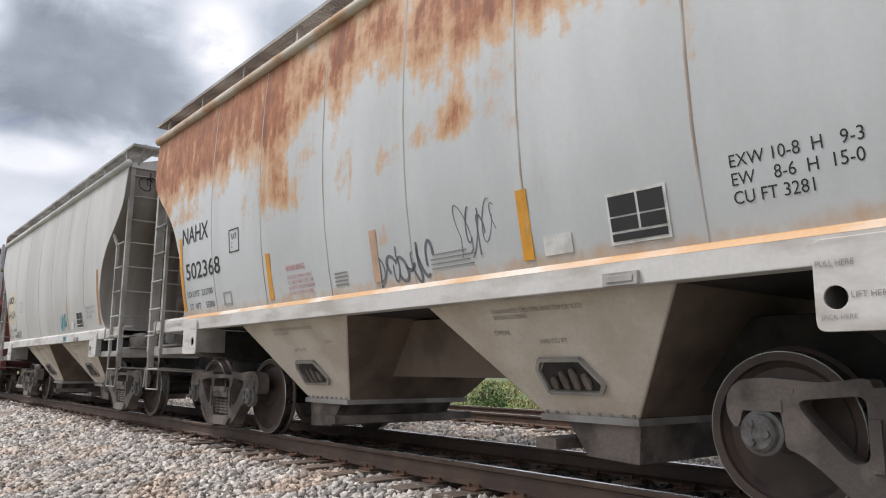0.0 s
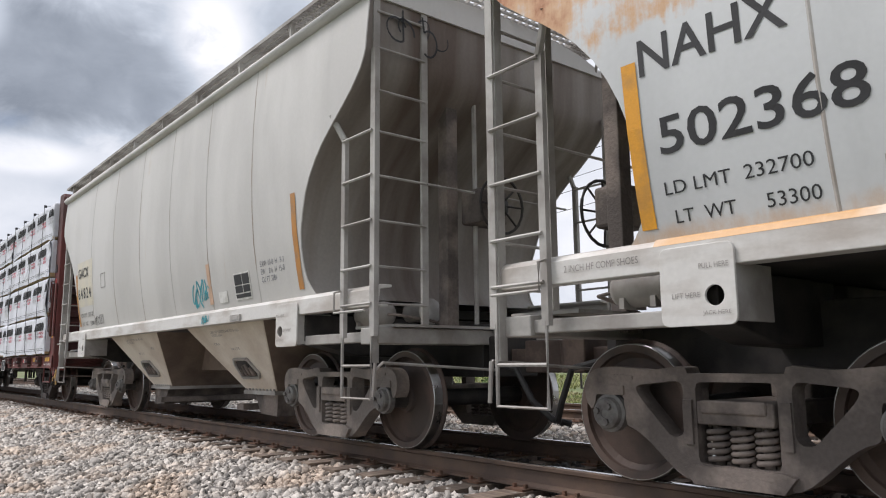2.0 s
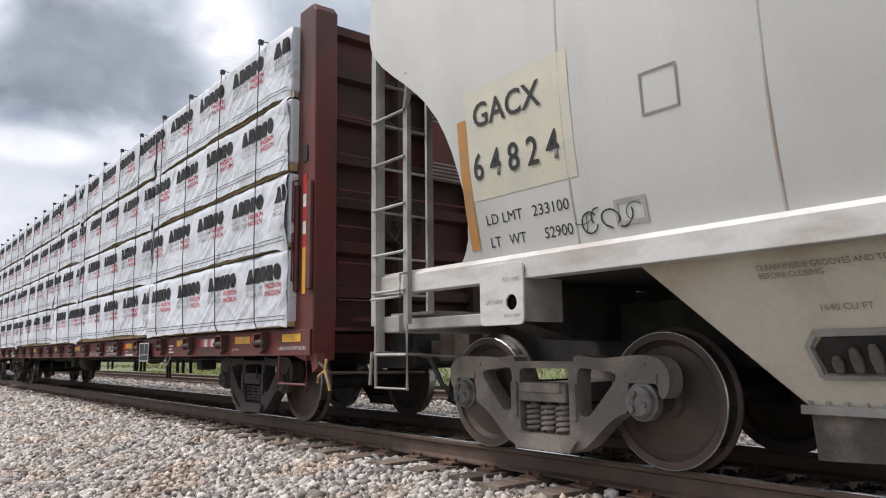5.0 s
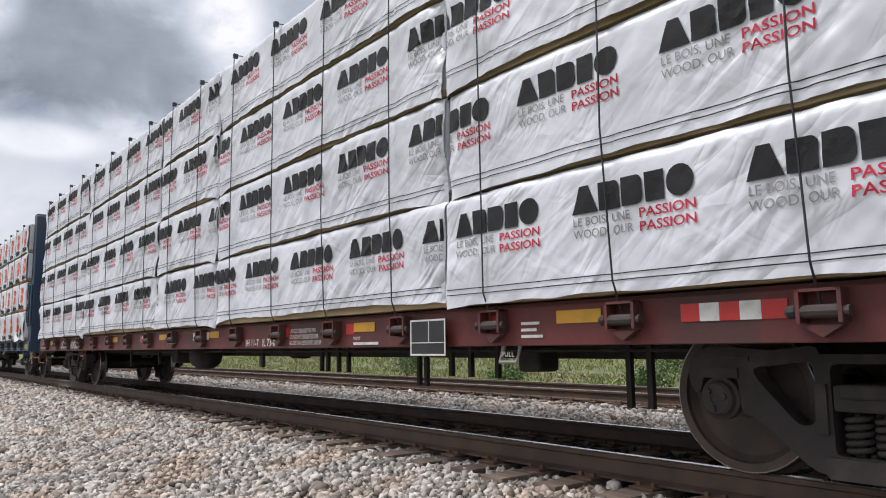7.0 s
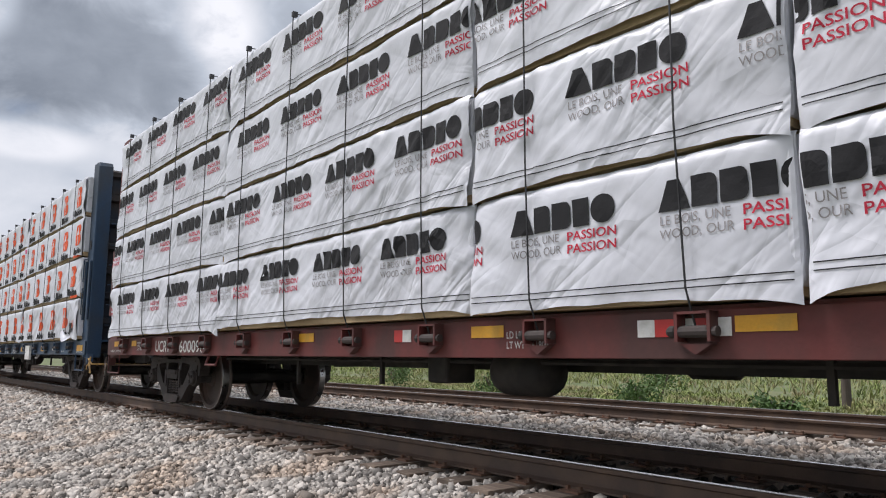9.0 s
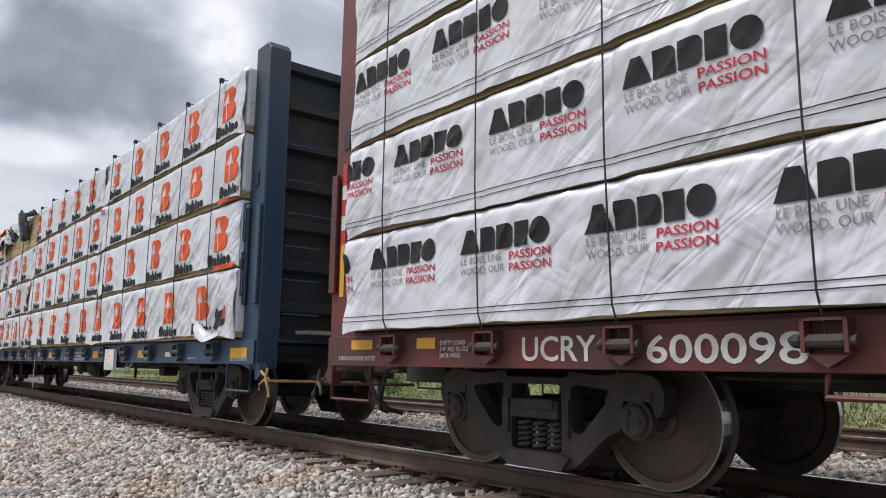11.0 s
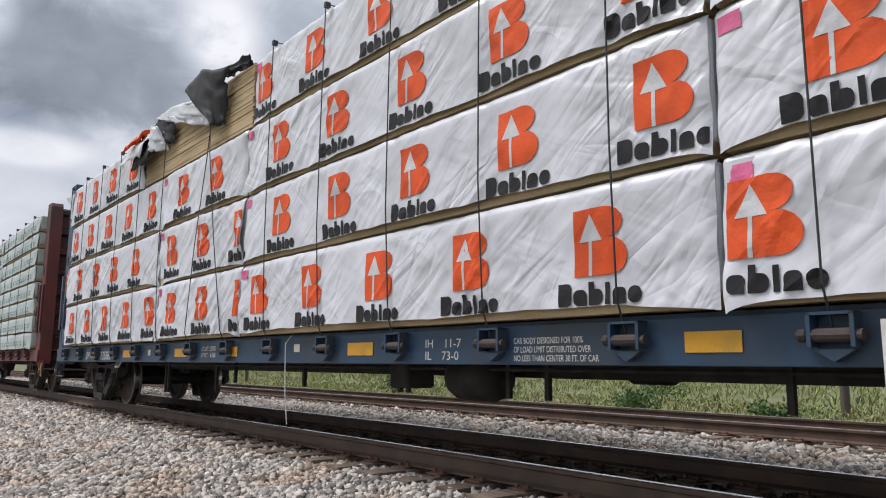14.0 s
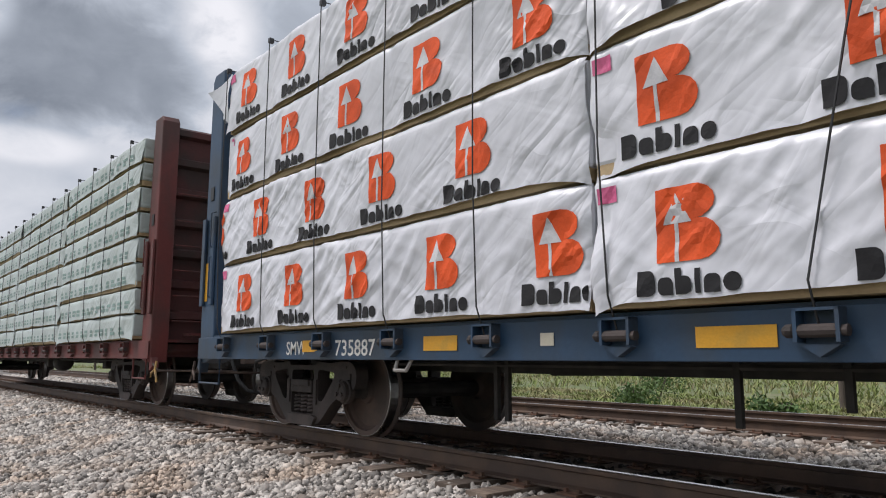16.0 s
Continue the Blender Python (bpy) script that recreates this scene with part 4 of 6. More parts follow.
    part("brake_cylinder", Shape().lathe([(0.02, be * 4.66), (0.10, be * 4.70), (0.10, be * 5.0), (0.13, be * 5.0), (0.13, be * 5.05), (0.04, be * 5.06)], 14, "x", (0, -0.55, 1.30)), GREY_PAINT, car, smooth=True)
    part("brake_pipe", Shape().tube([(be * 4.98, -1.02, 1.26), (be * 5.16, -1.0, 1.24), (be * 5.2, -0.7, 1.2), (be * 5.24, -0.4, 1.14)], 0.014, 6), TRUCK, car)
    # roof, hatches and running boards
    roof = Shape()
    arc = [(-1.65, 4.13), (-1.2, 4.26), (-0.6, 4.34), (0, 4.36), (0.6, 4.34), (1.2, 4.26), (1.65, 4.13)]
    roof.prism(arc + [(1.6, 4.08), (-1.6, 4.08)], -5.58, 5.58, "x")
    part("roof", roof, paint, car)
    part("hatch_cover", Shape().box(-4.9, 4.9, -0.35, 0.35, 4.34, 4.44), paint, car, bevel=0.03)
    for s in (-1, 1):
        board = Shape()
        for k in range(6):
            y = s * (1.64 - 0.085 * k)
            board.box(-5.75, 5.75, y - 0.007, y + 0.007, 4.40, 4.44)
        x = -5.72
        while x < 5.74:
            board.box(x - 0.006, x + 0.006, min(s * 1.21, s * 1.64), max(s * 1.21, s * 1.64), 4.402, 4.438)
            x += 0.06
        rb = part("running_board", board, GREY_PAINT, car, "open steel grating walkway on the roof")
        for x in (-5.3, -4.0, -2.7, -1.35, 0, 1.35, 2.7, 4.0, 5.3):
            part("bracket", Shape().box(x - 0.02, x + 0.02, min(s * 1.58, s * 1.62), max(s * 1.58, s * 1.62), 4.14, 4.40), GREY_PAINT, rb)
    for d in (-1, 1):
        board = Shape()
        for k in range(6):
            x = d * (5.30 + 0.09 * k)
            board.box(x - 0.006, x + 0.006, -1.62, 1.62, 4.405, 4.442)
        for k in range(30):
            y = -1.6 + 0.1066 * k
            board.box(min(d * 5.3, d * 5.75), max(d * 5.3, d * 5.75), y - 0.006, y + 0.006, 4.407, 4.44)
        part("end_board", board, GREY_PAINT, car, "open steel grating across the end of the roof")
        part("end_board_brace", Shape().tube([(d * 5.56, -1.5, 4.12), (d * 5.74, -1.44, 4.46)], 0.02, 6).tube([(d * 5.56, 1.5, 4.12), (d * 5.74, 1.44, 4.46)], 0.02, 6), GREY_PAINT, car)
    # discharge hoppers
    part("floor_shear_plate", Shape().box(-4.2, 4.2, -1.42, 1.42, 1.30, 1.40), STEEL_DARK, car)
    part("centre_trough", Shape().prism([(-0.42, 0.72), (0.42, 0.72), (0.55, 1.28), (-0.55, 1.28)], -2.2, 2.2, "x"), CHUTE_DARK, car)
    for d in (-1, 1):
        top = [(d * 0.62, -1.37, 1.31), (d * 2.98, -1.37, 1.31), (d * 2.98, 1.37, 1.31), (d * 0.62, 1.37, 1.31)]
        bot = [(d * 1.42, -0.80, 0.46), (d * 2.27, -0.80, 0.46), (d * 2.27, 0.80, 0.46), (d * 1.42, 0.80, 0.46)]
        chute = part("discharge_hopper", Shape().add(top + bot, [(0, 1, 5, 4), (1, 2, 6, 5), (2, 3, 7, 6), (3, 0, 4, 7), (4, 5, 6, 7)]), CHUTE, car, "tan dusty discharge hopper", bevel=0.01)
        # end slopes overlaid in the darker brown: dust plus painted shade
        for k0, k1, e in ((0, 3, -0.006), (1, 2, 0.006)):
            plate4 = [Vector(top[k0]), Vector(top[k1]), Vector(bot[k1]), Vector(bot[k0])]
            part("slope_plate", Shape().add([(p.x + d * e, p.y * 0.99, p.z) for p in plate4], [(0, 1, 2, 3)]), CHUTE_DARK, chute, "slope plate, brown with dust and painted shade")
        gate = Shape().box(min(d * 1.40, d * 2.30), max(d * 1.40, d * 2.30), -0.84, 0.84, 0.42, 0.47)
        for k in range(9):
            x = d * (1.45 + 0.1 * k)
            gate.lathe([(0.014, 0.47), (0.014, 0.495)], 6, "z", (x, -0.825, 0))
        part("outlet_flange", gate, GREY_PAINT, chute, "bolted outlet flange")
        part("outlet_gate", Shape().prism([(d * 1.62, 0.42), (d * 2.27, 0.42), (d * 2.25, 0.16), (d * 1.80, 0.18)], -0.78, 0.78).box(d * 1.55 - 0.1, d * 1.55 + 0.1, -0.95, 0.95, 0.22, 0.30), TRUCK, chute, "grimy outlet gate")
        # vibrator bracket and faded lettering on the sloping plate
        sl = math.degrees(math.atan2(0.57, 0.85))
        for nm, sh, x, z, mt in (("casting", shared("casting", casting_mesh), d * 1.85 - 0.25, 0.66, None),
                                 ("stencil", letters("CLEAN INSIDE GROOVES AND TOP OF SLIDE\nBEFORE CLOSING", 0.88, 0.085, FAINT), d * 1.80 - 0.45, 1.16, None),
                                 ("stencil", letters("1640 CU FT", 0.26, 0.04, FAINT), d * 1.85 - 0.14, 0.98, None),
                                 ("stencil", letters("OPEN", 0.16, 0.04, FAINT), d * 1.28, 1.05, None)):
            y = -0.80 - 0.57 * (z - 0.46) / 0.85 - 0.008
            part(nm, sh, None, chute, at=pose(x, y, z, sl, 0, 0))
        part("finger", shared("fingers", fingers_mesh), None, chute, at=pose(d * 1.85 - 0.25, -0.80 - 0.57 * 0.20 / 0.85 - 0.008, 0.66, sl, 0, 0), bevel=0.01)
        fr = Shape()
        o = [(-0.26, -0.02), (0.22, -0.02), (0.28, 0.05), (0.16, 0.26), (-0.22, 0.26), (-0.28, 0.18), (-0.26, -0.02)]
        for a, b in zip(o, o[1:]):
            fr.bar(a, b, 0.028, -0.03, 0.0)
        part("bracket_rim", fr, GREY_PAINT, chute, at=pose(d * 1.85, -0.80 - 0.57 * 0.20 / 0.85 - 0.004, 0.66, sl, 0, 0))
    build_truck(car, -4.1 - marks["out"][0], marks["truck"])
    build_truck(car, 4.1 + marks["out"][1], marks["truck"])
    return car


def frame_box(w, h, t=0.012):
    return Shape().box(0, w, -0.002, 0, 0, t).box(0, w, -0.002, 0, h - t, h).box(0, t, -0.002, 0, t, h - t).box(w - t, w, -0.002, 0, t, h - t)


def hopper_marks_common(car, ink, x, w, h, bx, out):
    on_side(car, "stencil", letters("EXW 10-8  H   9-3\nEW    8-6  H  15-0\nCU FT 3281", w, h, ink), x, 1.90 - h, h)
    board = on_side(car, "data_board", plate(0.42, 0.31).mesh("data_board", WHITE), bx, 1.53, 0.31, "white-edged black stencil board")
    for x, z, w, h in ((0.02, 0.17, 0.19, 0.12), (0.23, 0.17, 0.17, 0.12), (0.02, 0.08, 0.19, 0.08), (0.23, 0.08, 0.17, 0.08), (0.02, 0.02, 0.38, 0.045)):
        part("panel", Shape().box(x, x + w, -0.008, -0.0045, z, z + h), BLACK, board)
    on_side(car, "small_plate", plate(0.24, 0.13).mesh("small_plate", WHITE), 2.22, 1.53, 0.13, "small white plate")
    part("route_clip", Shape().box(2.63, 2.88, -1.60, -1.572, 1.28, 1.36).box(2.66, 2.85, -1.606, -1.60, 1.30, 1.34), GREY_PAINT, car, bevel=0.006)
    for d in (-1, 1):
        for txt, dx, dz, w in (("PULL HERE", -0.08, 1.27, 0.17), ("LIFT HERE", 0.07 if d > 0 else -0.25, 1.12, 0.17), ("JACK HERE", -0.07, 1.02, 0.16)):
            part("stencil", letters(txt, w, 0.028, FAINT), None, car, at=pose(d * (3.875 + out[d > 0]) + dx, -1.597, dz))


def edge_strip(car, x, mat):
    """An upright reflector strip close to the edge of the side sheet, bent to the side."""
    s = Shape()
    for k in range(10):
        a, b = 1.53 + 0.096 * k, 1.53 + 0.096 * (k + 1)
        ya, yb = -half(a) - 0.005, -half(b) - 0.005
        s.add([(x, ya, a), (x + 0.10, ya, a), (x + 0.10, yb, b), (x, yb, b)], [(0, 1, 2, 3)])
    s.weld = True
    part("reflector_strip", s, mat, car, "orange strip along the edge of the side sheet")


def build_hopper_a():
    SHIFT[0] = -0.09
    car = build_hopper("pale grey covered hopper car with sheets of rust below its eaves", HOPPER_A, True, {"brake_end": -1, "out": (0.05, 0.08), "truck": TRUCK})
    tagged(car, group="cars of the train")
    hopper_marks_common(car, BLACK, 3.57, 0.66, 0.26, 2.76, (0.05, 0.08))
    on_side(car, "stencil", letters("NAHX", 0.86, 0.215, BLACK, 0.012), -4.17, 2.39, 0.215, "black reporting mark")
    on_side(car, "stencil", letters("502368", 1.10, 0.215, BLACK, 0.012), -4.09, 1.92, 0.215, "black car number")
    on_side(car, "stencil", letters("LD LMT  232700", 0.82, 0.075, BLACK), -4.10, 1.70, 0.075)
    on_side(car, "stencil", letters("LT  WT     53300", 0.79, 0.075, BLACK), -4.06, 1.54, 0.075)
    on_side(car, "stencil_box", frame_box(0.27, 0.27).mesh("stencil_box", BLACK), -2.69, 2.12, 0.27)
    on_side(car, "stencil", letters("PLATE\nC", 0.15, 0.17, BLACK), -2.63, 2.17, 0.17)
    on_side(car, "card_holder", frame_box(0.23, 0.16, 0.025).mesh("card_holder", GREY_PAINT), -2.98, 1.53, 0.16, "small steel card holder")
    for x, z, h in ((-1.78, 1.52, 0.49), (0.22, 1.53, 0.45), (2.02, 1.52, 0.48)):
        on_side(car, "reflector_strip", plate(0.10, h).mesh("reflector_strip", material_fade() if x == 0.22 else ORANGE), x, z, h, "upright orange reflector strip")
    edge_strip(car, -4.38, ORANGE)
    part("stencil", letters("2 INCH HF COMP SHOES", 0.56, 0.042, FAINT), None, car, at=pose(-4.96, -1.577, 1.345))
    on_side(car, "stencil", letters("WARNING", 0.40, 0.06, FAINT_RED, 0.01), -1.36, 1.77, 0.06)
    on_side(car, "stencil", letters("DO NOT APPLY HEAT\nTO ANY PART OF CAR\nEXCEPT UNDER FRAME\nUSE NO OPEN FLAME", 0.54, 0.20, FAINT_RED), -1.34, 1.53, 0.20)
    on_side(car, "spray_tag", scrawl(11, 0.80, 0.34, SPRAY, 9, 0.03), 0.26, 1.47, 0.36, "grey spray-painted tag")
    on_side(car, "spray_tag", scrawl(5, 0.42, 0.42, SPRAY, 6, 0.014), 1.40, 1.60, 0.42, "thin spray-painted tag")
    for k, (x, w) in enumerate(((1.02, 0.5), (1.02, 0.46), (1.02, 0.52), (1.05, 0.40))):
        on_side(car, "unreadable_line", plate(w, 0.009, 0.002).mesh("unreadable_line", FAINT), x, 1.56 + 0.035 * k, 0.009)
    for k in range(4):
        on_side(car, "unreadable_line", plate(0.22, 0.014, 0.002).mesh("unreadable_line", FAINT), -0.42, 1.55 + 0.035 * k, 0.014)
    return car


def build_hopper_b():
    SHIFT[0] = 0.0
    car = build_hopper("dusty beige covered hopper car with thin rust runs", HOPPER_B, False, {"brake_end": 1, "out": (0.0, 0.0), "truck": TRUCK_DUSTY})
    hopper_marks_common(car, SPRAY, 3.40, 0.55, 0.23, 2.69, (0.0, 0.0))
    patch_sheet = Shape().grid(2, 10, lambda u, v: (-4.24 + 1.02 * u, -half(1.88 + 0.82 * v) - 0.003, 1.88 + 0.82 * v))
    part("paint_patch", patch_sheet, CREAM, car, "cream paint patch under the car number")
    on_side(car, "stencil", letters("GACX", 0.68, 0.18, BLACK, 0.012), -4.14, 2.40, 0.18, "black reporting mark", 0.010)
    on_side(car, "stencil", letters("6 4 8 2 4", 0.84, 0.20, BLACK, 0.012), -4.18, 2.02, 0.20, "black car number", 0.010)
    on_side(car, "stencil", letters("LD LMT   233100", 0.79, 0.075, BLACK), -4.12, 1.69, 0.075)
    on_side(car, "stencil", letters("LT   WT      52900", 0.78, 0.075, BLACK), -4.11, 1.53, 0.075)
    on_side(car, "stencil_box", frame_box(0.25, 0.25).mesh("stencil_box", FAINT), -2.69, 2.12, 0.25)
    on_side(car, "card_holder", frame_box(0.23, 0.16, 0.025).mesh("card_holder", GREY_PAINT), -2.98, 1.53, 0.16, "small steel card holder")
    on_side(car, "reflector_strip", plate(0.10, 0.50).mesh("reflector_strip", material_fade()), 1.92, 1.53, 0.50, "faded orange reflector strip")
    edge_strip(car, -4.33, ORANGE_DULL)
    edge_strip(car, 4.19, ORANGE_DULL)
    on_side(car, "spray_tag", scrawl(21, 0.52, 0.36, TEAL, 9, 0.028), 1.42, 1.50, 0.36, "teal spray-painted tag")
    part("spray_tag", scrawl(22, 0.22, 0.10, TEAL, 7, 0.02), None, car, "small teal tag", at=pose(1.72, -1.577, 1.30))
    part("spray_tag", scrawl(27, 0.62, 0.46, BLACK, 5, 0.02), None, car, "black sprayed tag on the end sheet", at=pose(5.585, -1.42, 3.58, 0, 0, 90))
    on_side(car, "spray_tag", scrawl(23, 0.5, 0.16, BLACK, 6, 0.010), -3.30, 1.52, 0.16, "small black pen tag")
    return car


ORANGE_DULL = material("dull_orange_reflector", (0.47, 0.215, 0.055), 0.65, 0.0, (0.36, 0.20, 0.09), 0.5, 5)


def material_fade():
    return shared("faded_orange", lambda: material("faded_orange_reflector", (0.58, 0.38, 0.26), 0.6))


# ---- centre-beam flat cars ----
STRAPS = [9.97 - 1.182 * k for k in range(18)]
FLOOR = 1.08
TIER = 0.83


def build_centerbeam(label, paint, truck_paint, style, gear_x=0.0, hangers=(), rear=0.0, load_top=4.379, brake=True):
    car = thing("centerbeam_flat_car", label, "freight car", "cars of the train")
    part("deck", Shape().box(-11.05 - rear, 11.05, -1.40, 1.40, 1.03, 1.07), paint, car)
    for s in (-1, 1):
        prof = [(s * 1.44, 0.775), (s * 1.44, 1.045), (s * 1.30, 1.045), (s * 1.30, 1.03), (s * 1.425, 1.03), (s * 1.425, 0.79), (s * 1.30, 0.79), (s * 1.30, 0.775)]
        part("side_sill", Shape().prism(prof, -11.05 - rear, 11.05, "x"), paint, car, bevel=0.005)
    part("centre_sill", Shape().box(-10.9, 10.9, -0.30, 0.30, 0.66, 1.03), STEEL_DARK, car)
    for k in range(15):
        x = -9.8 + 1.4 * k
        part("cross_bearer", Shape().box(x - 0.06, x + 0.06, -1.42, 1.42, 0.82, 1.02), STEEL_DARK, car)
    beam = Shape().box(-10.7, 10.7, -0.10, 0.10, 4.36, 4.58).box(-10.7, 10.7, -0.16, 0.16, 4.52, 4.60)
    for x in STRAPS:
        beam.box(x - 0.06, x + 0.06, -0.07, 0.07, 1.07, 4.36)
    part("centre_beam", beam, paint, car, "upright middle truss of the car")
    for d in (-1, 1):
        before = set(car.children)
        # recessed faces take the darker end colours, which include painted shade
        inner = SOOT_SHADE if style == "navy" else SHADE_MAROON
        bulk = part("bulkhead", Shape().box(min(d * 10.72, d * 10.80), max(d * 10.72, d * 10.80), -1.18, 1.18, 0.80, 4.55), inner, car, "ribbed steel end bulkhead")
        for s in (-1, 1):
            y0, y1 = sorted((s * 1.14, s * 1.415))
            post = Shape().prism([(d * 10.62, 0.775), (d * 10.86, 0.72), (d * 11.05, 0.72), (d * 11.07, 1.2), (d * 11.05, 4.55), (d * 10.98, 4.64), (d * 10.66, 4.64)], y0, y1)
            part("corner_post", post, paint, bulk, bevel=0.02)
            y2 = s * 1.424
            part("grab_iron", Shape().tube([(d * 10.70, y2, 1.55), (d * 10.70, y2 + s * 0.06, 1.57), (d * 10.70, y2 + s * 0.06, 2.08), (d * 10.70, y2, 2.10)], 0.011, 6), paint, bulk)
            part("grab_iron", Shape().tube([(d * 10.70, y2, 2.2), (d * 10.70, y2 + s * 0.06, 2.22), (d * 10.70, y2 + s * 0.06, 2.66), (d * 10.70, y2, 2.68)], 0.011, 6), paint, bulk)
            for px in (10.70, 11.01):
                part("post_channel", Shape().box(d * px - 0.05, d * px + 0.05, min(y2, y2 + s * 0.035), max(y2, y2 + s * 0.035), 1.46, 2.62), paint, bulk, bevel=0.008)
            part("post_slot", Shape().box(d * 10.86 - 0.05, d * 10.86 + 0.05, y2 - 0.004, y2 + 0.004, 2.86, 3.04), BLACK, bulk)
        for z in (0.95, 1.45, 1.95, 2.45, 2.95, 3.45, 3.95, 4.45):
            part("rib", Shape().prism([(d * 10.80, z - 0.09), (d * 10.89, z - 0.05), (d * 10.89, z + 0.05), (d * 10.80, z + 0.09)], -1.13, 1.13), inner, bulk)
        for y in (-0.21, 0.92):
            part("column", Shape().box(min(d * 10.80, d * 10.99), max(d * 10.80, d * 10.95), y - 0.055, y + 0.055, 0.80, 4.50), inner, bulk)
        for z in (1.36, 1.76, 2.16, 2.56, 2.96, 3.4):
            part("rung", Shape().tube([(d * 11.02, -1.10, z), (d * 11.02, 0.9 if z == 2.56 else -0.62, z)], 0.012, 6), paint, bulk)
        part("end_step", Shape().box(min(d * 11.0, d * 11.28), max(d * 11.0, d * 11.28), -0.9, 1.2, 1.13, 1.17), GREY_PAINT if style == "navy" else paint, car, "crossover platform")
        part("draft_sill", Shape().box(min(d * 10.6, d * 11.25), max(d * 10.6, d * 11.25), -0.36, 0.36, 0.62, 1.03), STEEL_DARK, car, bevel=0.015)
        coupler(car, d * 11.22, d)
        for s in (-1, 1):
            stirrup(car, d * 10.34, d * 10.97, s * 1.43, 0.475, 0.78, paint, False)
            part("corner_gusset", Shape().prism([(d * 10.98, 0.80), (d * 11.10, 0.80), (d * 11.16, 0.66), (d * 11.04, 0.60)], s * 1.40, s * 1.30), paint, car)
        lever = Shape().tube([(d * 11.30, -1.38, 0.74), (d * 11.30, -1.40, 0.62), (d * 11.38, -1.40, 0.50), (d * 11.40, -1.40, 0.43)], 0.017, 6).tube([(d * 11.30, -1.40, 0.62), (d * 11.20, -1.42, 0.56), (d * 11.19, -1.42, 0.50)], 0.015, 6)
        part("lever_handle", lever, BRASS if d > 0 else COUPLER, car, "worn uncoupling handle")
        part("lever_rod", Shape().tube([(d * 11.14, -1.38, 0.70), (d * 11.32, -1.36, 0.60), (d * 11.34, -0.2, 0.58)], 0.018, 6), BRASS if style == "navy" and d > 0 else COUPLER, car)
        if d < 0 and rear:
            for ob in car.children:
                if ob not in before:
                    ob.location.x -= rear
    # brake wheel at the leading end
    if brake:
        hand_wheel(car, 11.12, 1, -0.29, 2.27, 0.26, 6, TRUCK_BROWN)
        part("brake_gear_box", Shape().box(10.95, 11.07, -0.48, -0.10, 2.05, 2.50), TRUCK_BROWN, car, bevel=0.03)
        part("brake_chain", Shape().tube([(11.05, -0.30, 2.1), (11.05, -0.28, 1.1)], 0.014, 5), STEEL_DARK, car)
    # winches and cables
    win = Shape()
    win.box(-0.11, -0.09, -1.53, -1.44, 0.87, 1.035).box(0.09, 0.11, -1.53, -1.44, 0.87, 1.035).box(-0.11, 0.11, -1.53, -1.44, 1.02, 1.035)
    win.prism([(-0.10, 0.86), (0.10, 0.86), (0.0, 0.80)], -1.50, -1.44)
    winm = win.mesh("winch", paint)
    drum = Shape().lathe([(0.02, -0.17), (0.035, -0.15), (0.035, -0.12), (0.026, -0.11), (0.034, -0.08), (0.034, 0.08), (0.026, 0.11), (0.03, 0.14)], 10, "x", (0, -1.50, 0.925)).mesh("drum", TRUCK_BROWN)
    rs = random.Random(8 if style == "navy" else 9)
    for s in (0, 180):
        for x in STRAPS:
            w = part("winch", winm, paint, car, at=pose(x if not s else -x, 0, 0, 0, 0, s))
            part("drum", drum, TRUCK_BROWN, w, "rusty cable drum")
    for x in STRAPS:
        for s in (-1, 1):
            j = rs.uniform(-0.03, 0.03)
            pts = [(x, s * 1.49, 0.95), (x, s * 1.572, 1.16), (x + j, s * 1.598, 2.1), (x + j * 0.5, s * 1.598, 3.2), (x, s * 1.590, load_top - 0.009), (x, s * 1.53, load_top + 0.033), (x, s * 1.40, load_top + 0.039), (x, s * 0.12, 4.62)]
            if s < 0 and brake is False and -3.2 < x < -1.7:
                pts = [(x, -1.49, 0.95), (x, -1.572, 1.16), (x + (-2.44 - x) * 0.45, -1.604, 2.3), (-2.44 + (x + 2.44) * 0.06, -1.604, 3.5), (-2.44 - (x + 2.44) * 0.1, -1.590, load_top - 0.009), (-2.44 - (x + 2.44) * 0.1, -1.53, load_top + 0.033), (-2.46, -0.12, 4.62)]
            part("load_cable", Shape().tube(pts, 0.0065, 5), STRAP, car, "thin dark tie-down cable")
            part("corner_protector", Shape().box(x - 0.022, x + 0.022, min(s * 1.545, s * 1.60), max(s * 1.545, s * 1.60), load_top - 0.009, load_top + 0.046), STRAP, car)
    # brake pipes and gear under the floor
    gear = Shape()
    for y, z in ((-0.75, 0.74), (0.7, 0.70)):
        gear.tube([(-7.6, y, z), (7.6, y, z)], 0.022, 6)
    part("brake_pipe", gear, STEEL_DARK, car)
    for x, z in hangers:
        part("pipe_hanger", Shape().box(x - 0.022, x + 0.022, -0.77, -0.73, z, 1.0), STEEL_DARK, car)
    part("air_reservoir", Shape().lathe([(0.05, 1.45), (0.17, 1.48), (0.20, 1.55), (0.20, 2.0), (0.17, 2.06), (0.05, 2.1)], 16, "x", (gear_x, -0.62, 0.66)), STEEL_DARK, car, smooth=True)
    part("brake_cylinder", Shape().lathe([(0.1, 2.5), (0.16, 2.55), (0.16, 2.95), (0.05, 3.0), (0.03, 3.5)], 14, "x", (gear_x, 0.6, 0.76)), STEEL_DARK, car, smooth=True)
    part("brake_valve", Shape().box(gear_x + 0.62, gear_x + 0.92, -0.80, -0.45, 0.54, 0.80), STEEL_DARK, car, bevel=0.03)
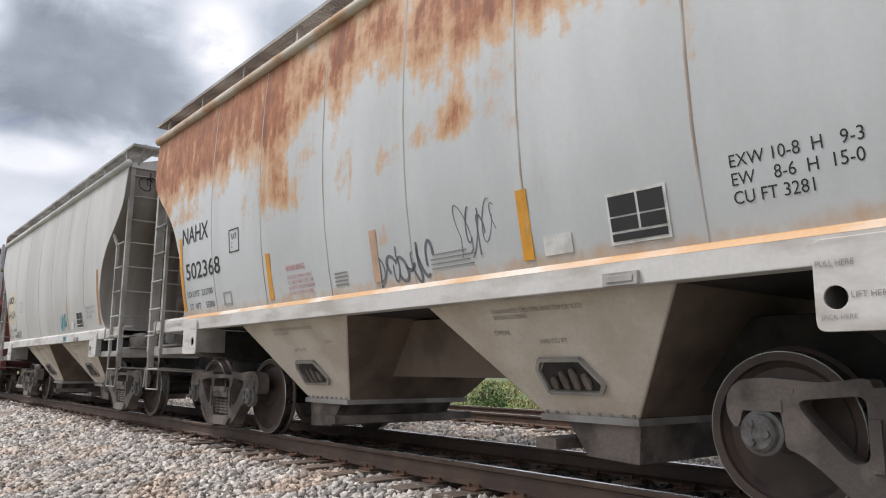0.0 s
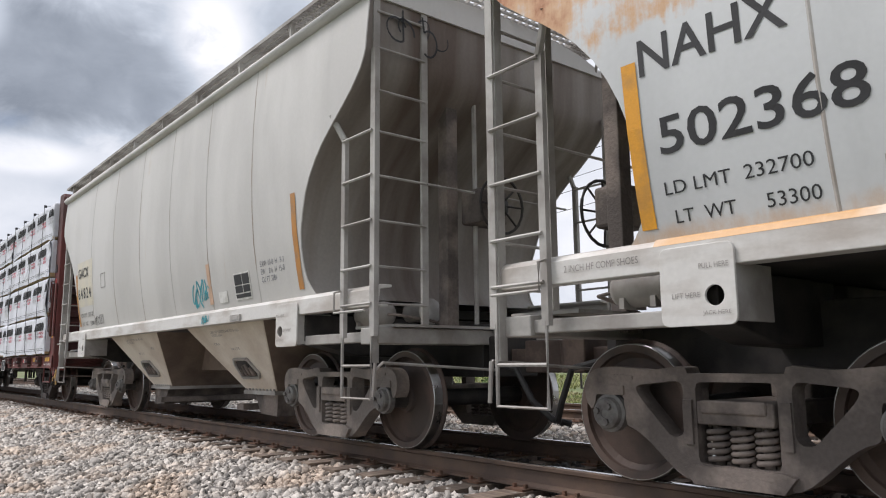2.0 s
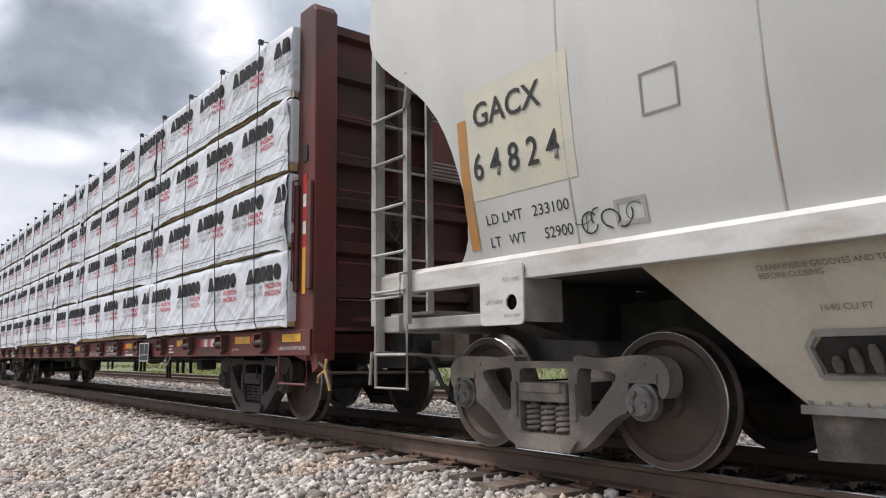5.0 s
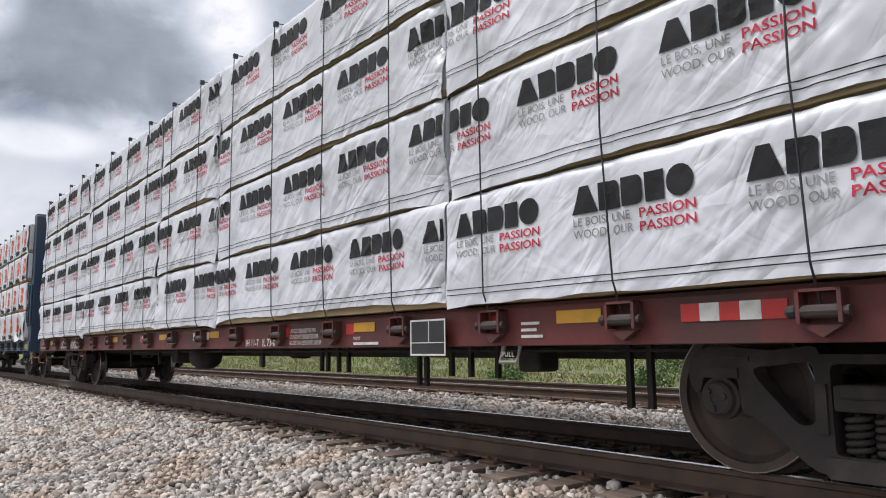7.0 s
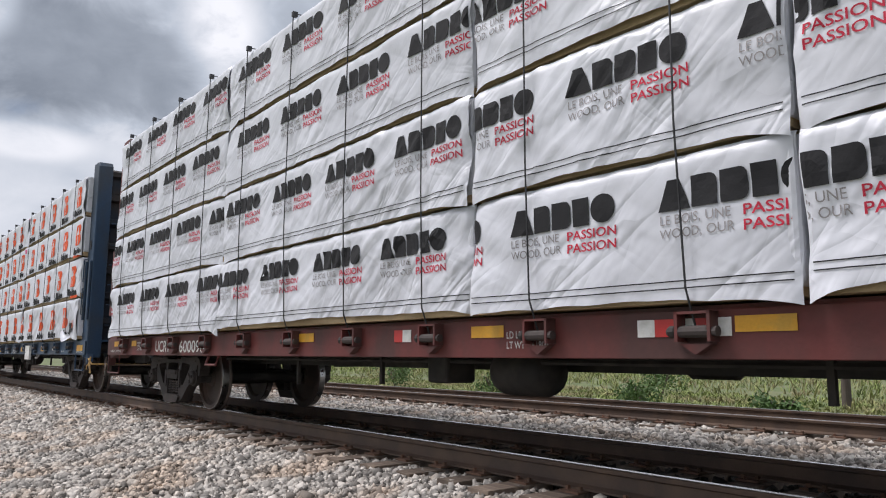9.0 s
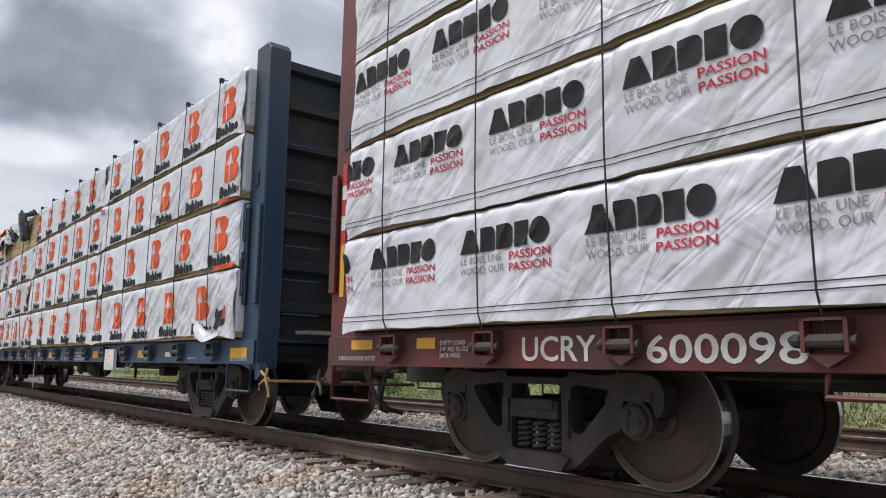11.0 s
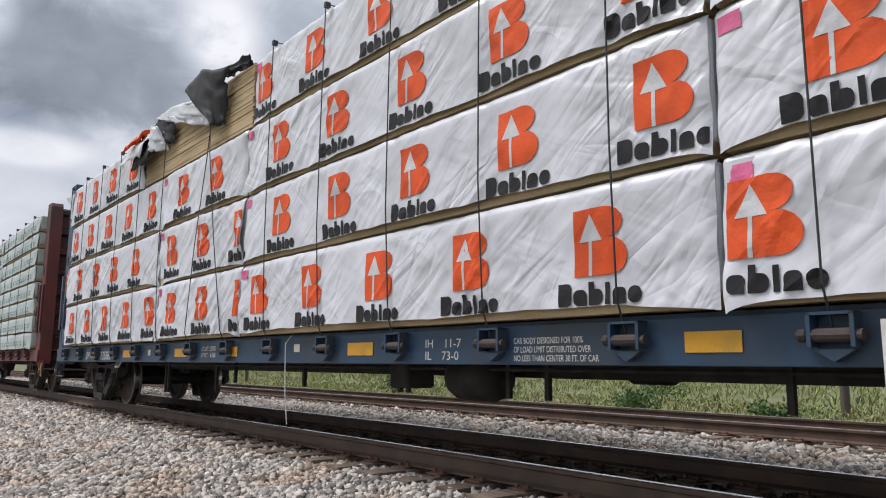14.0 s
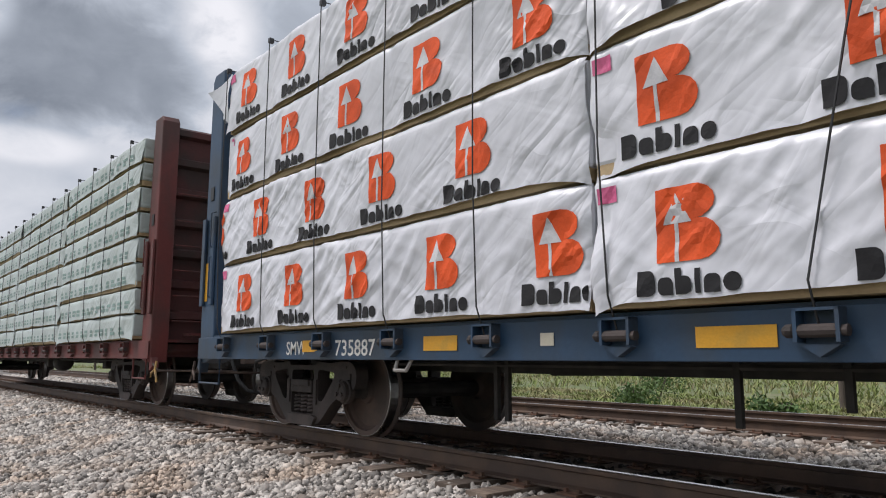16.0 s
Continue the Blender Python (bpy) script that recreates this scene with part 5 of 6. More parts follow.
    part("retainer_valve", Shape().box(5.9, 6.15, -0.75, -0.5, 0.56, 0.78), STEEL_DARK, car, bevel=0.03)
    part("slack_adjuster", Shape().tube([(-6.5, 0.4, 0.66), (-2.0, 0.38, 0.74), (1.0, 0.36, 0.72)], 0.035, 7), STEEL_DARK, car)
    build_truck(car, -8.86, truck_paint)
    build_truck(car, 8.86, truck_paint)
    return car


def on_sill(car, name, mesh, x, z, label="", lift=0.004):
    return part(name, mesh, None, car, label, at=pose(x, -1.44 - lift, z))


def patch(car, x0, x1, z0, z1, mat, label=""):
    on_sill(car, "reflector_patch", plate(x1 - x0, z1 - z0, 0.003).mesh("reflector_patch", mat), x0, z0, label)


def build_maroon():
    car = build_centerbeam("maroon centre-beam flat car with ribbed end bulkheads", MAROON, TRUCK_BROWN, "maroon", -3.4, ((0.89, 0.52), (2.54, 0.5), (2.69, 0.5), (2.94, 0.5), (3.16, 0.5), (4.51, 0.4), (4.63, 0.4), (5.02, 0.5), (5.3, 0.5), (5.66, 0.5), (7.06, 0.33), (7.24, 0.33), (-3.6, 0.5), (-5.4, 0.45)), rear=0.17, load_top=4.471)
    for x0, x1 in ((10.43, 10.86), (9.14, 9.58), (7.02, 7.40), (4.42, 4.78), (2.62, 2.95), (0.72, 1.05), (-1.4, -1.05), (-4.2, -3.8), (-9.82, -9.58), (-10.80, -10.46)):
        patch(car, x0, x1, 0.92, 1.005, YELLOW, "yellow reflective patch")
    for x0, x1, m in ((9.60, 9.68, RED), (7.98, 8.10, RED), (8.10, 8.22, WHITE), (8.22, 8.34, RED), (8.34, 8.46, WHITE), (8.46, 8.60, RED), (6.30, 6.42, RED), (6.42, 6.52, WHITE), (4.28, 4.42, RED), (2.97, 3.06, RED), (0.10, 0.22, WHITE), (0.22, 0.36, RED), (0.36, 0.48, WHITE), (0.48, 0.6, RED), (0.6, 0.70, WHITE), (-2.4, -2.28, RED), (-2.28, -2.16, WHITE)):
        patch(car, x0, x1, 0.90, 1.0, m)
    on_sill(car, "stencil", letters("2 INCH HF COMP SHOES", 0.64, 0.038, WHITE), 10.33, 0.835)
    on_sill(car, "stencil", letters("2 INCH HF COMP SHOES", 0.60, 0.038, WHITE), -11.02, 0.825)
    on_sill(car, "stencil", letters("JACK HERE", 0.22, 0.032, WHITE), 9.05, 0.835)
    on_sill(car, "stencil", letters("IH 11-7   IL 73-0", 0.80, 0.085, WHITE, 0.01), 1.92, 0.80)
    on_sill(car, "stencil", letters("CAR BODY DESIGNED FOR 100%\nOF LOAD LIMIT DISTRIBUTED OVER\nNO LESS THAN CENTER 30 FT. OF CAR", 0.70, 0.17, WHITE), 3.08, 0.81)
    on_sill(car, "stencil", letters("PAINT", 0.12, 0.03, WHITE), 4.41, 0.845)
    for k, w in enumerate((0.42, 0.30, 0.36)):
        patch(car, 6.68, 6.68 + w * 0.5, 0.83 + 0.045 * k, 0.85 + 0.045 * k, WHITE)
    patch(car, 4.41, 4.84, 0.80, 0.825, WHITE)
    on_sill(car, "stencil", letters("UCRY", 0.64, 0.165, WHITE, 0.012), -8.63, 0.825, "white reporting mark")
    on_sill(car, "stencil", letters("600098", 0.93, 0.165, WHITE, 0.012), -7.62, 0.815, "white car number")
    on_sill(car, "stencil", letters("EMPTY LOAD\n1/4\" ADJ BLOCK\nJACK HERE", 0.36, 0.14, WHITE), -9.53, 0.84)
    on_sill(car, "stencil", letters("LD LMT 224200\nLT WT    61800", 0.40, 0.12, WHITE), -1.02, 0.84)
    board = on_sill(car, "data_board", plate(0.47, 0.29).mesh("data_board", BLACK), 5.42, 0.705, "black stencil board with a white edge", 0.06)
    part("edge", frame_box(0.47, 0.29, 0.014).mesh("edge", WHITE), None, board, at=pose(0, -0.0045, 0))
    part("edge", Shape().box(0.01, 0.46, -0.008, -0.0045, 0.10, 0.107).box(0.25, 0.257, -0.008, -0.0045, 0.11, 0.28), WHITE, board)
    for d in (-1, 1):
        for z0, z1, m in ((1.42, 1.92, YELLOW), (1.92, 2.06, RED), (2.06, 2.20, WHITE), (2.20, 2.36, RED), (2.36, 2.50, WHITE), (2.50, 2.72, RED)):
            part("post_reflector", plate(0.075, z1 - z0).mesh("post_reflector", m), None, car, at=pose((10.86 if d > 0 else -11.05) - 0.037, -1.418, z0))
    part("lifting_ring", Shape().tube([(6.45, -1.40, 0.78), (6.45, -1.44, 0.66), (6.62, -1.44, 0.66), (6.62, -1.40, 0.78)], 0.018, 6), GREY_PAINT, car)
    on_sill(car, "stencil", letters("PULL", 0.13, 0.035, WHITE), 6.47, 0.70)
    part("lifting_ring", Shape().tube([(-6.62, -1.40, 0.78), (-6.62, -1.44, 0.66), (-6.3, -1.44, 0.66), (-6.3, -1.40, 0.78)], 0.018, 6), MAROON, car)
    part("stencil", letters("UCRY\n600098", 0.54, 0.26, WHITE), None, car, at=pose(11.0, 0.18, 4.0, 0, 0, 90))
    for k in range(4):
        part("unreadable_line", Shape().box(10.992, 10.998, 0.19, 0.62 + 0.03 * (k % 3), 3.73 - 0.05 * k, 3.75 - 0.05 * k), INK_GREY, car)
        part("unreadable_line", Shape().box(10.992, 10.998, 0.19, 0.70 - 0.04 * (k % 3), 3.06 - 0.045 * k, 3.08 - 0.045 * k), INK_GREY, car)
    part("stencil_panel", Shape().box(10.97, 10.992, 0.12, 0.78, 2.85, 4.34), MAROON, car, bevel=0.004)
    return car


def build_navy():
    car = build_centerbeam("dark blue centre-beam flat car with ribbed end bulkheads", NAVY, TRUCK_BROWN, "navy", 0.0, ((-5.93, 0.28), (-6.06, 0.28), (-3.88, 0.37), (-3.22, 0.5), (-1.22, 0.5), (0.74, 0.5), (0.88, 0.5), (2.29, 0.5), (2.73, 0.5), (4.66, 0.5)), brake=False)
    for x0, x1 in ((10.43, 10.89), (4.42, 4.76), (0.87, 1.29), (-3.72, -3.26), (-6.18, -5.76), (-8.2, -7.9), (6.98, 7.28), (-1.9, -1.6)):
        patch(car, x0, x1, 0.85, 0.965, YELLOW, "faded yellow reflective patch")
    patch(car, -4.89, -4.77, 0.875, 0.96, CREAM)
    patch(car, -0.18, -0.06, 0.89, 0.97, CREAM)
    on_sill(car, "stencil", letters("2 INCH HF COMP SHOES", 0.50, 0.032, WHITE), 10.40, 0.815)
    on_sill(car, "stencil", letters("JACK HERE", 0.26, 0.032, WHITE), 9.08, 0.825)
    on_sill(car, "stencil", letters("IH    11-7\nIL    73-0", 0.44, 0.16, WHITE), 2.05, 0.81)
    on_sill(car, "stencil", letters("CAR BODY DESIGNED FOR 100%\nOF LOAD LIMIT DISTRIBUTED OVER\nNO LESS THAN CENTER 30 FT. OF CAR", 0.75, 0.16, WHITE), 3.06, 0.80)
    on_sill(car, "stencil", letters("LD LMT  224500\nLT WT     61500", 0.46, 0.14, WHITE), -2.72, 0.84)
    on_sill(car, "stencil", letters("SMW", 0.42, 0.14, WHITE, 0.01), -8.55, 0.82, "white reporting mark")
    on_sill(car, "stencil", letters("735887", 0.68, 0.15, WHITE, 0.01), -7.56, 0.81, "white car number")
    on_sill(car, "stencil", letters("PATENT PENDING", 0.26, 0.028, WHITE), 7.30, 0.825)
    for k in range(2):
        patch(car, 7.34, 7.56, 0.90 + 0.045 * k, 0.93 + 0.045 * k, WHITE)
    part("loose_strap", Shape().tube([(-0.22, -1.46, 1.06), (-0.27, -1.50, 0.98), (-0.28, -1.49, 0.70), (-0.24, -1.50, 0.45), (-0.20, -1.49, 0.16)], 0.006, 5), WHITE, car, "thin pale loose strap end")
    patch(car, 8.20, 8.42, 0.865, 0.93, CREAM, "small pale plate")
    board = on_sill(car, "document_box", Shape().box(0, 0.52, -0.05, 0, 0, 0.34).mesh("document_box", WHITE), 5.46, 0.65, "white document box hung on the sill", 0.03)
    part("mark", Shape().box(0.06, 0.085, -0.054, -0.0505, 0.16, 0.18).box(0.25, 0.28, -0.054, -0.0505, 0.22, 0.235).box(0.2, 0.26, -0.054, -0.0505, 0.08, 0.09), BLACK, board)
    for d in (-1, 1):
        part("post_reflector", plate(0.085, 0.50).mesh("post_reflector", YELLOW), None, car, at=pose(d * 10.93 - 0.04, -1.418, 1.52))
    part("lifting_ring", Shape().tube([(6.38, -1.40, 0.78), (6.40, -1.44, 0.69), (6.58, -1.44, 0.69), (6.60, -1.40, 0.78)], 0.018, 6), GREY_PAINT, car)
    part("lifting_ring", Shape().tube([(-6.6, -1.40, 0.78), (-6.58, -1.44, 0.69), (-6.42, -1.44, 0.69), (-6.40, -1.40, 0.78)], 0.018, 6), GREY_PAINT, car)
    return car


# ---- wrapped lumber ----


WRAP_PLAIN = material("wrap_white", (0.64, 0.64, 0.66), 0.45)


def fine_print(me):
    """Cuts flat print into small faces, so that it can follow creases."""
    bm = bmesh.new()
    bm.from_mesh(me)
    bmesh.ops.triangulate(bm, faces=bm.faces)
    for _ in range(3):
        long = [e for e in bm.edges if e.calc_length() > 0.055]
        bmesh.ops.subdivide_edges(bm, edges=long, cuts=1)
        bmesh.ops.triangulate(bm, faces=bm.faces)
    bm.to_mesh(me)
    bm.free()
    return me


def pill(x, w, h, r, corners=(1, 1, 1, 1)):
    """A plain block w wide and h high; corners that are 1 are rounded by r: lower left, lower right, upper right, upper left."""
    pts = []
    for (cx, cz), (sx, sz), on, a0 in zip(((x, 0), (x + w, 0), (x + w, h), (x, h)), ((1, 1), (-1, 1), (-1, -1), (1, -1)), corners, (180, 270, 0, 90)):
        if not on:
            pts.append((cx, cz))
            continue
        for k in range(5):
            a = radians(a0 + 22.5 * k)
            pts.append((cx + sx * r + r * math.cos(a), cz + sz * r + r * math.sin(a)))
    return pts


def block_mark():
    """The mill's bold black name, as five plain shapes."""
    s = Shape()
    s.prism([(0.0, 0.0), (0.205, 0.0), (0.138, 0.175), (0.066, 0.175)], -0.002, 0)
    for pts in (pill(0.215, 0.155, 0.175, 0.045, (0, 0, 1, 0)), pill(0.388, 0.155, 0.175, 0.045, (0, 1, 1, 0)), pill(0.562, 0.130, 0.175, 0.01, (0, 0, 0, 0)), pill(0.708, 0.180, 0.18, 0.085)):
        s.prism(pts, -0.002, 0)
    return fine_print(s.mesh("printed_name", INK))


def logo_mark():
    """The other mill's orange emblem: a rounded block with two lobes."""
    pts = [(0, 0), (0.24, 0)]
    pts += [(0.27 + 0.13 * math.cos(a), 0.115 + 0.115 * math.sin(a)) for a in (math.pi * (k / 8 - 0.5) for k in range(9))]
    pts += [(0.24 + 0.13 * math.cos(a), 0.325 + 0.098 * math.sin(a)) for a in (math.pi * (k / 8 - 0.5) for k in range(9))]
    pts += [(0, 0.42)]
    return fine_print(Shape().prism(pts, -0.002, 0).mesh("emblem", INK_ORANGE))


def logo_arrow():
    return fine_print(Shape().prism([(0.045, 0.215), (0.225, 0.215), (0.135, 0.385)], -0.0042, -0.0022).box(0.12, 0.145, -0.0042, -0.0022, 0.0, 0.215).mesh("emblem_arrow", WRAP_PLAIN))


def name_bars():
    """The other mill's dark name, as six plain shapes."""
    s = Shape()
    for pts in (pill(0.0, 0.115, 0.145, 0.04, (0, 1, 1, 0)), pill(0.132, 0.098, 0.10, 0.035, (1, 0, 1, 1)), pill(0.247, 0.042, 0.145, 0.01, (0, 0, 0, 0)), pill(0.289, 0.062, 0.10, 0.04, (0, 1, 1, 0)), pill(0.372, 0.032, 0.135, 0.008, (0, 0, 0, 0)), pill(0.425, 0.092, 0.10, 0.035, (0, 0, 1, 1)), pill(0.535, 0.098, 0.10, 0.045)):
        s.prism(pts, -0.002, 0)
    return fine_print(s.mesh("printed_name", INK))


def wrapped_pack(x0, x1, z0, side, style, seed, marks=(), open_low=0.05, place=0, tier_high=TIER):
    """One pack of lumber in its wrap, standing from z0 on one side of the centre beam; x as on its car."""
    length, h = abs(x1 - x0) - 0.03, tier_high - 0.025
    what = {"black": "white wrapped lumber pack with bold black print", "orange": "white wrapped lumber pack with orange emblems", "green": "greenish white wrapped lumber pack, faint print"}[style]
    pk = thing("lumber_pack", what + (", bare wood below" if open_low > 0.03 else ""), "lumber pack", "lumber packs on the train")
    mat = WRAP_GREEN if style == "green" else WRAP
    half_x = length / 2
    yn = -0.70
    part("lumber", Shape().box(-half_x + 0.02, half_x - 0.02, yn + 0.02, 0.62, 0, h - 0.03), LUMBER, pk, "pale sawn boards")
    off = seed * 7.31
    ox = (x0 + x1) / 2
    fine = side < 0 and style != "green"

    def skin_y(x, z):
        gap = min(x + half_x, half_x - x)
        bulge = 0.020 * noise.noise((x * 1.1 + off, z * 1.6, off)) + 0.012 * noise.noise((x * 3.7 + z * 2.5 + off, z * 3.0 - x * 1.2, off))
        bulge *= 1 + 2.2 * math.exp(-max(gap, 0) / 0.18)
        pull = sum(math.exp(-((x + ox - s) / 0.05) ** 2) for s in STRAPS) * 0.012 if side < 0 else 0
        edge = 0.02 * (max(0, 0.06 - gap) / 0.06) ** 2 + 0.035 * max(0, (z / h - 0.93) / 0.07) ** 2
        if fine:
            worn = noise.noise((x * 0.55 + off, z * 0.8 + 4.0, off * 0.7)) * 0.9 + 0.55
            for turn, depth in ((38, 0.015), (56, 0.009), (-33, 0.007)):
                c, w = math.cos(radians(turn)), math.sin(radians(turn))
                along, across = x * c + z * w, z * c - x * w
                n = noise.noise((along * 0.75 + off, across * 5.2 + 0.5 * noise.noise((along * 1.5, across * 1.5, off)), off + turn))
                bulge += depth * max(worn, 0.12) * max(0.0, 1 - abs(n) / 0.20)
        return yn - 0.018 - bulge + pull + edge

    def at(u, v):
        x = -half_x + length * u
        low = open_low * (0.5 if style == "black" and z0 > 1.3 else 1) + 0.022 * noise.noise((x * 0.9 + off, 3.1, 0.5)) + 0.012 * noise.noise((x * 4 + off, 1.1, 0.2))
        low -= 0.055 * math.exp(-min(x + half_x, half_x - x) / 0.22) * (1 + noise.noise((x * 2.3 + off, 7.7, 0.1)))
        z = low + (h - low) * v
        return (x, skin_y(x, z), z)

    def printed(name, mesh, x, z, label, parent, lift=0.006):
        """Ink that lies on the creased wrap."""
        me = mesh.copy()
        for edge, sign in ((half_x - 0.012, 1), (-half_x + 0.012, -1)):
            over = [v.co.x + x for v in me.vertices if (v.co.x + x - edge) * sign > 0]
            if over and len(over) == len(me.vertices):
                return None
            if over:
                bm = bmesh.new()
                bm.from_mesh(me)
                bmesh.ops.bisect_plane(bm, geom=bm.verts[:] + bm.edges[:] + bm.faces[:], plane_co=(edge - x, 0, 0), plane_no=(sign, 0, 0), clear_outer=True)
                bm.to_mesh(me)
                bm.free()
        for v in me.vertices:
            v.co = (v.co.x + x, skin_y(v.co.x + x, v.co.z + z) - lift + v.co.y, v.co.z + z)
        return part(name, me, None, parent, label)

    skin = Shape().grid(int(length / 0.036), 24, at) if fine else Shape().grid(max(6, int(length / 0.12)), 8, at)
    wrap = part("wrap", skin, mat, pk, "creased woven plastic wrap", smooth=True)
    body = Shape().box(-half_x, half_x, yn + 0.012, 0.66, open_low + 0.03, h - 0.004)
    part("wrap_body", body, mat, pk, bevel=0.03)
    rs = random.Random(seed)
    if style == "black" and side < 0:
        for z in (open_low + 0.06, open_low + 0.10):
            n = int(length / 0.04)
            line = Shape().grid(n, 1, lambda u, v: (-half_x + 0.03 + (length - 0.06) * u, 0, z + 0.007 * v)).mesh("hem_line", INK)
            printed("hem_line", line, 0, 0, "", pk)
    for m in marks:
        x = m - ox
        if x > half_x - 0.04 or x < -half_x - 0.85:
            continue
        if style == "black":
            printed("printed_name", shared("blocks", block_mark), x, 0.515, "bold black printed blocks", pk)
            printed("slogan", letters("LE BOIS, UNE\nWOOD, OUR", 0.455, 0.140, INK_GREY), x + 0.005, 0.350, "", pk)
            printed("slogan", letters("PASSION\nPASSION", 0.385, 0.140, INK_RED, 0.012), x + 0.51, 0.350, "red printed words", pk)
        else:
            b = printed("emblem", shared("emblem", logo_mark), x, 0.235, "orange printed emblem", pk)
            if b:
                printed("emblem_arrow", shared("arrow", logo_arrow), x, 0.235, "", b)
            printed("printed_name", shared("bars", name_bars), x - 0.135, 0.055, "dark printed bars", pk)
    if style == "orange" and side < 0 and ox > 6 and z0 < 1.5:
        tear = Shape().prism([(0, 0.03), (0.10, 0.0), (0.13, 0.05), (0.27, 0.06), (0.34, 0.12), (0.24, 0.16), (0.28, 0.25), (0.16, 0.22), (0.10, 0.27), (0.03, 0.20), (0.06, 0.12)], -0.002, 0)
        printed("torn_corner", fine_print(tear.mesh("torn_corner", TARP)), 2.42, 0.09, "torn black corner of the wrap", pk, 0.012)
        printed("orange_scrap", fine_print(Shape().prism([(0, 0), (0.10, 0.02), (0.17, 0.16), (0.10, 0.12)], -0.002, 0).mesh("orange_scrap", INK_ORANGE)), 2.66, 0.22, "", pk, 0.016)
        part("loose_flap", Shape().grid(10, 8, lambda u, v: (1.92 + 0.62 * u + 0.05 * math.sin(5 * v), yn - 0.05 - 0.07 * math.sin(3 * u + 2 * v) * (1 - v), -0.02 + 0.20 * v * (1 - 0.4 * u) + 0.03 * math.sin(7 * u))), WRAP, pk, "loose hanging wrap", smooth=True)
    if style == "orange" and side < 0 and ox > 6 and 1.5 < z0 < 3.3:
        part("folded_hem", Shape().grid(14, 2, lambda u, v: (half_x - 0.62 + 0.55 * u, yn - 0.03 - 0.012 * math.sin(6 * u), -0.012 + 0.055 * v + 0.012 * u)), INK_ORANGE, pk, "orange folded hem of the wrap", smooth=True)
    if style == "orange" and side < 0 and ox < -6 and z0 > 3.3:
        flap = part("loose_flap", Shape().grid(8, 8, lambda u, v: (-half_x + 0.02 - 0.75 * u * (0.35 + 0.65 * v), yn + 0.02 - 0.06 * math.sin(4 * u + 3 * v), h - 0.70 * (1 - v) * (1 - 0.25 * u) + 0.05 * math.sin(5 * u))), WRAP, pk, "loose wrap hanging past the end", smooth=True)
    if style == "orange" and side < 0:
        printed("pink_tag", Shape().grid(4, 3, lambda u, v: (-half_x + 0.03 + 0.15 * u, 0, h - 0.16 + 0.10 * v)).mesh("pink_tag", PINK), 0, 0, "", pk)
    if style == "green":
        faint = Shape()
        x = -half_x + 0.15
        while x < half_x - 0.35:
            for z in (0.12, 0.26):
                w = rs.uniform(0.12, 0.26)
                faint.grid(2, 1, lambda u, v: (x + w * u, 0, z * 0.5 + 0.02 + 0.05 * v))
            x += rs.uniform(0.3, 0.42)
        printed("faint_print", faint.mesh("faint_print", FAINT_GREEN), 0, 0, "", pk)
    turn = 0 if side < 0 else 180
    ROLLING.append((pk, (place + ox, YC + side * 0.83, z0), turn))
    return pk


FAINT_GREEN = material("faint_green_print", (0.24, 0.36, 0.32), 0.5)


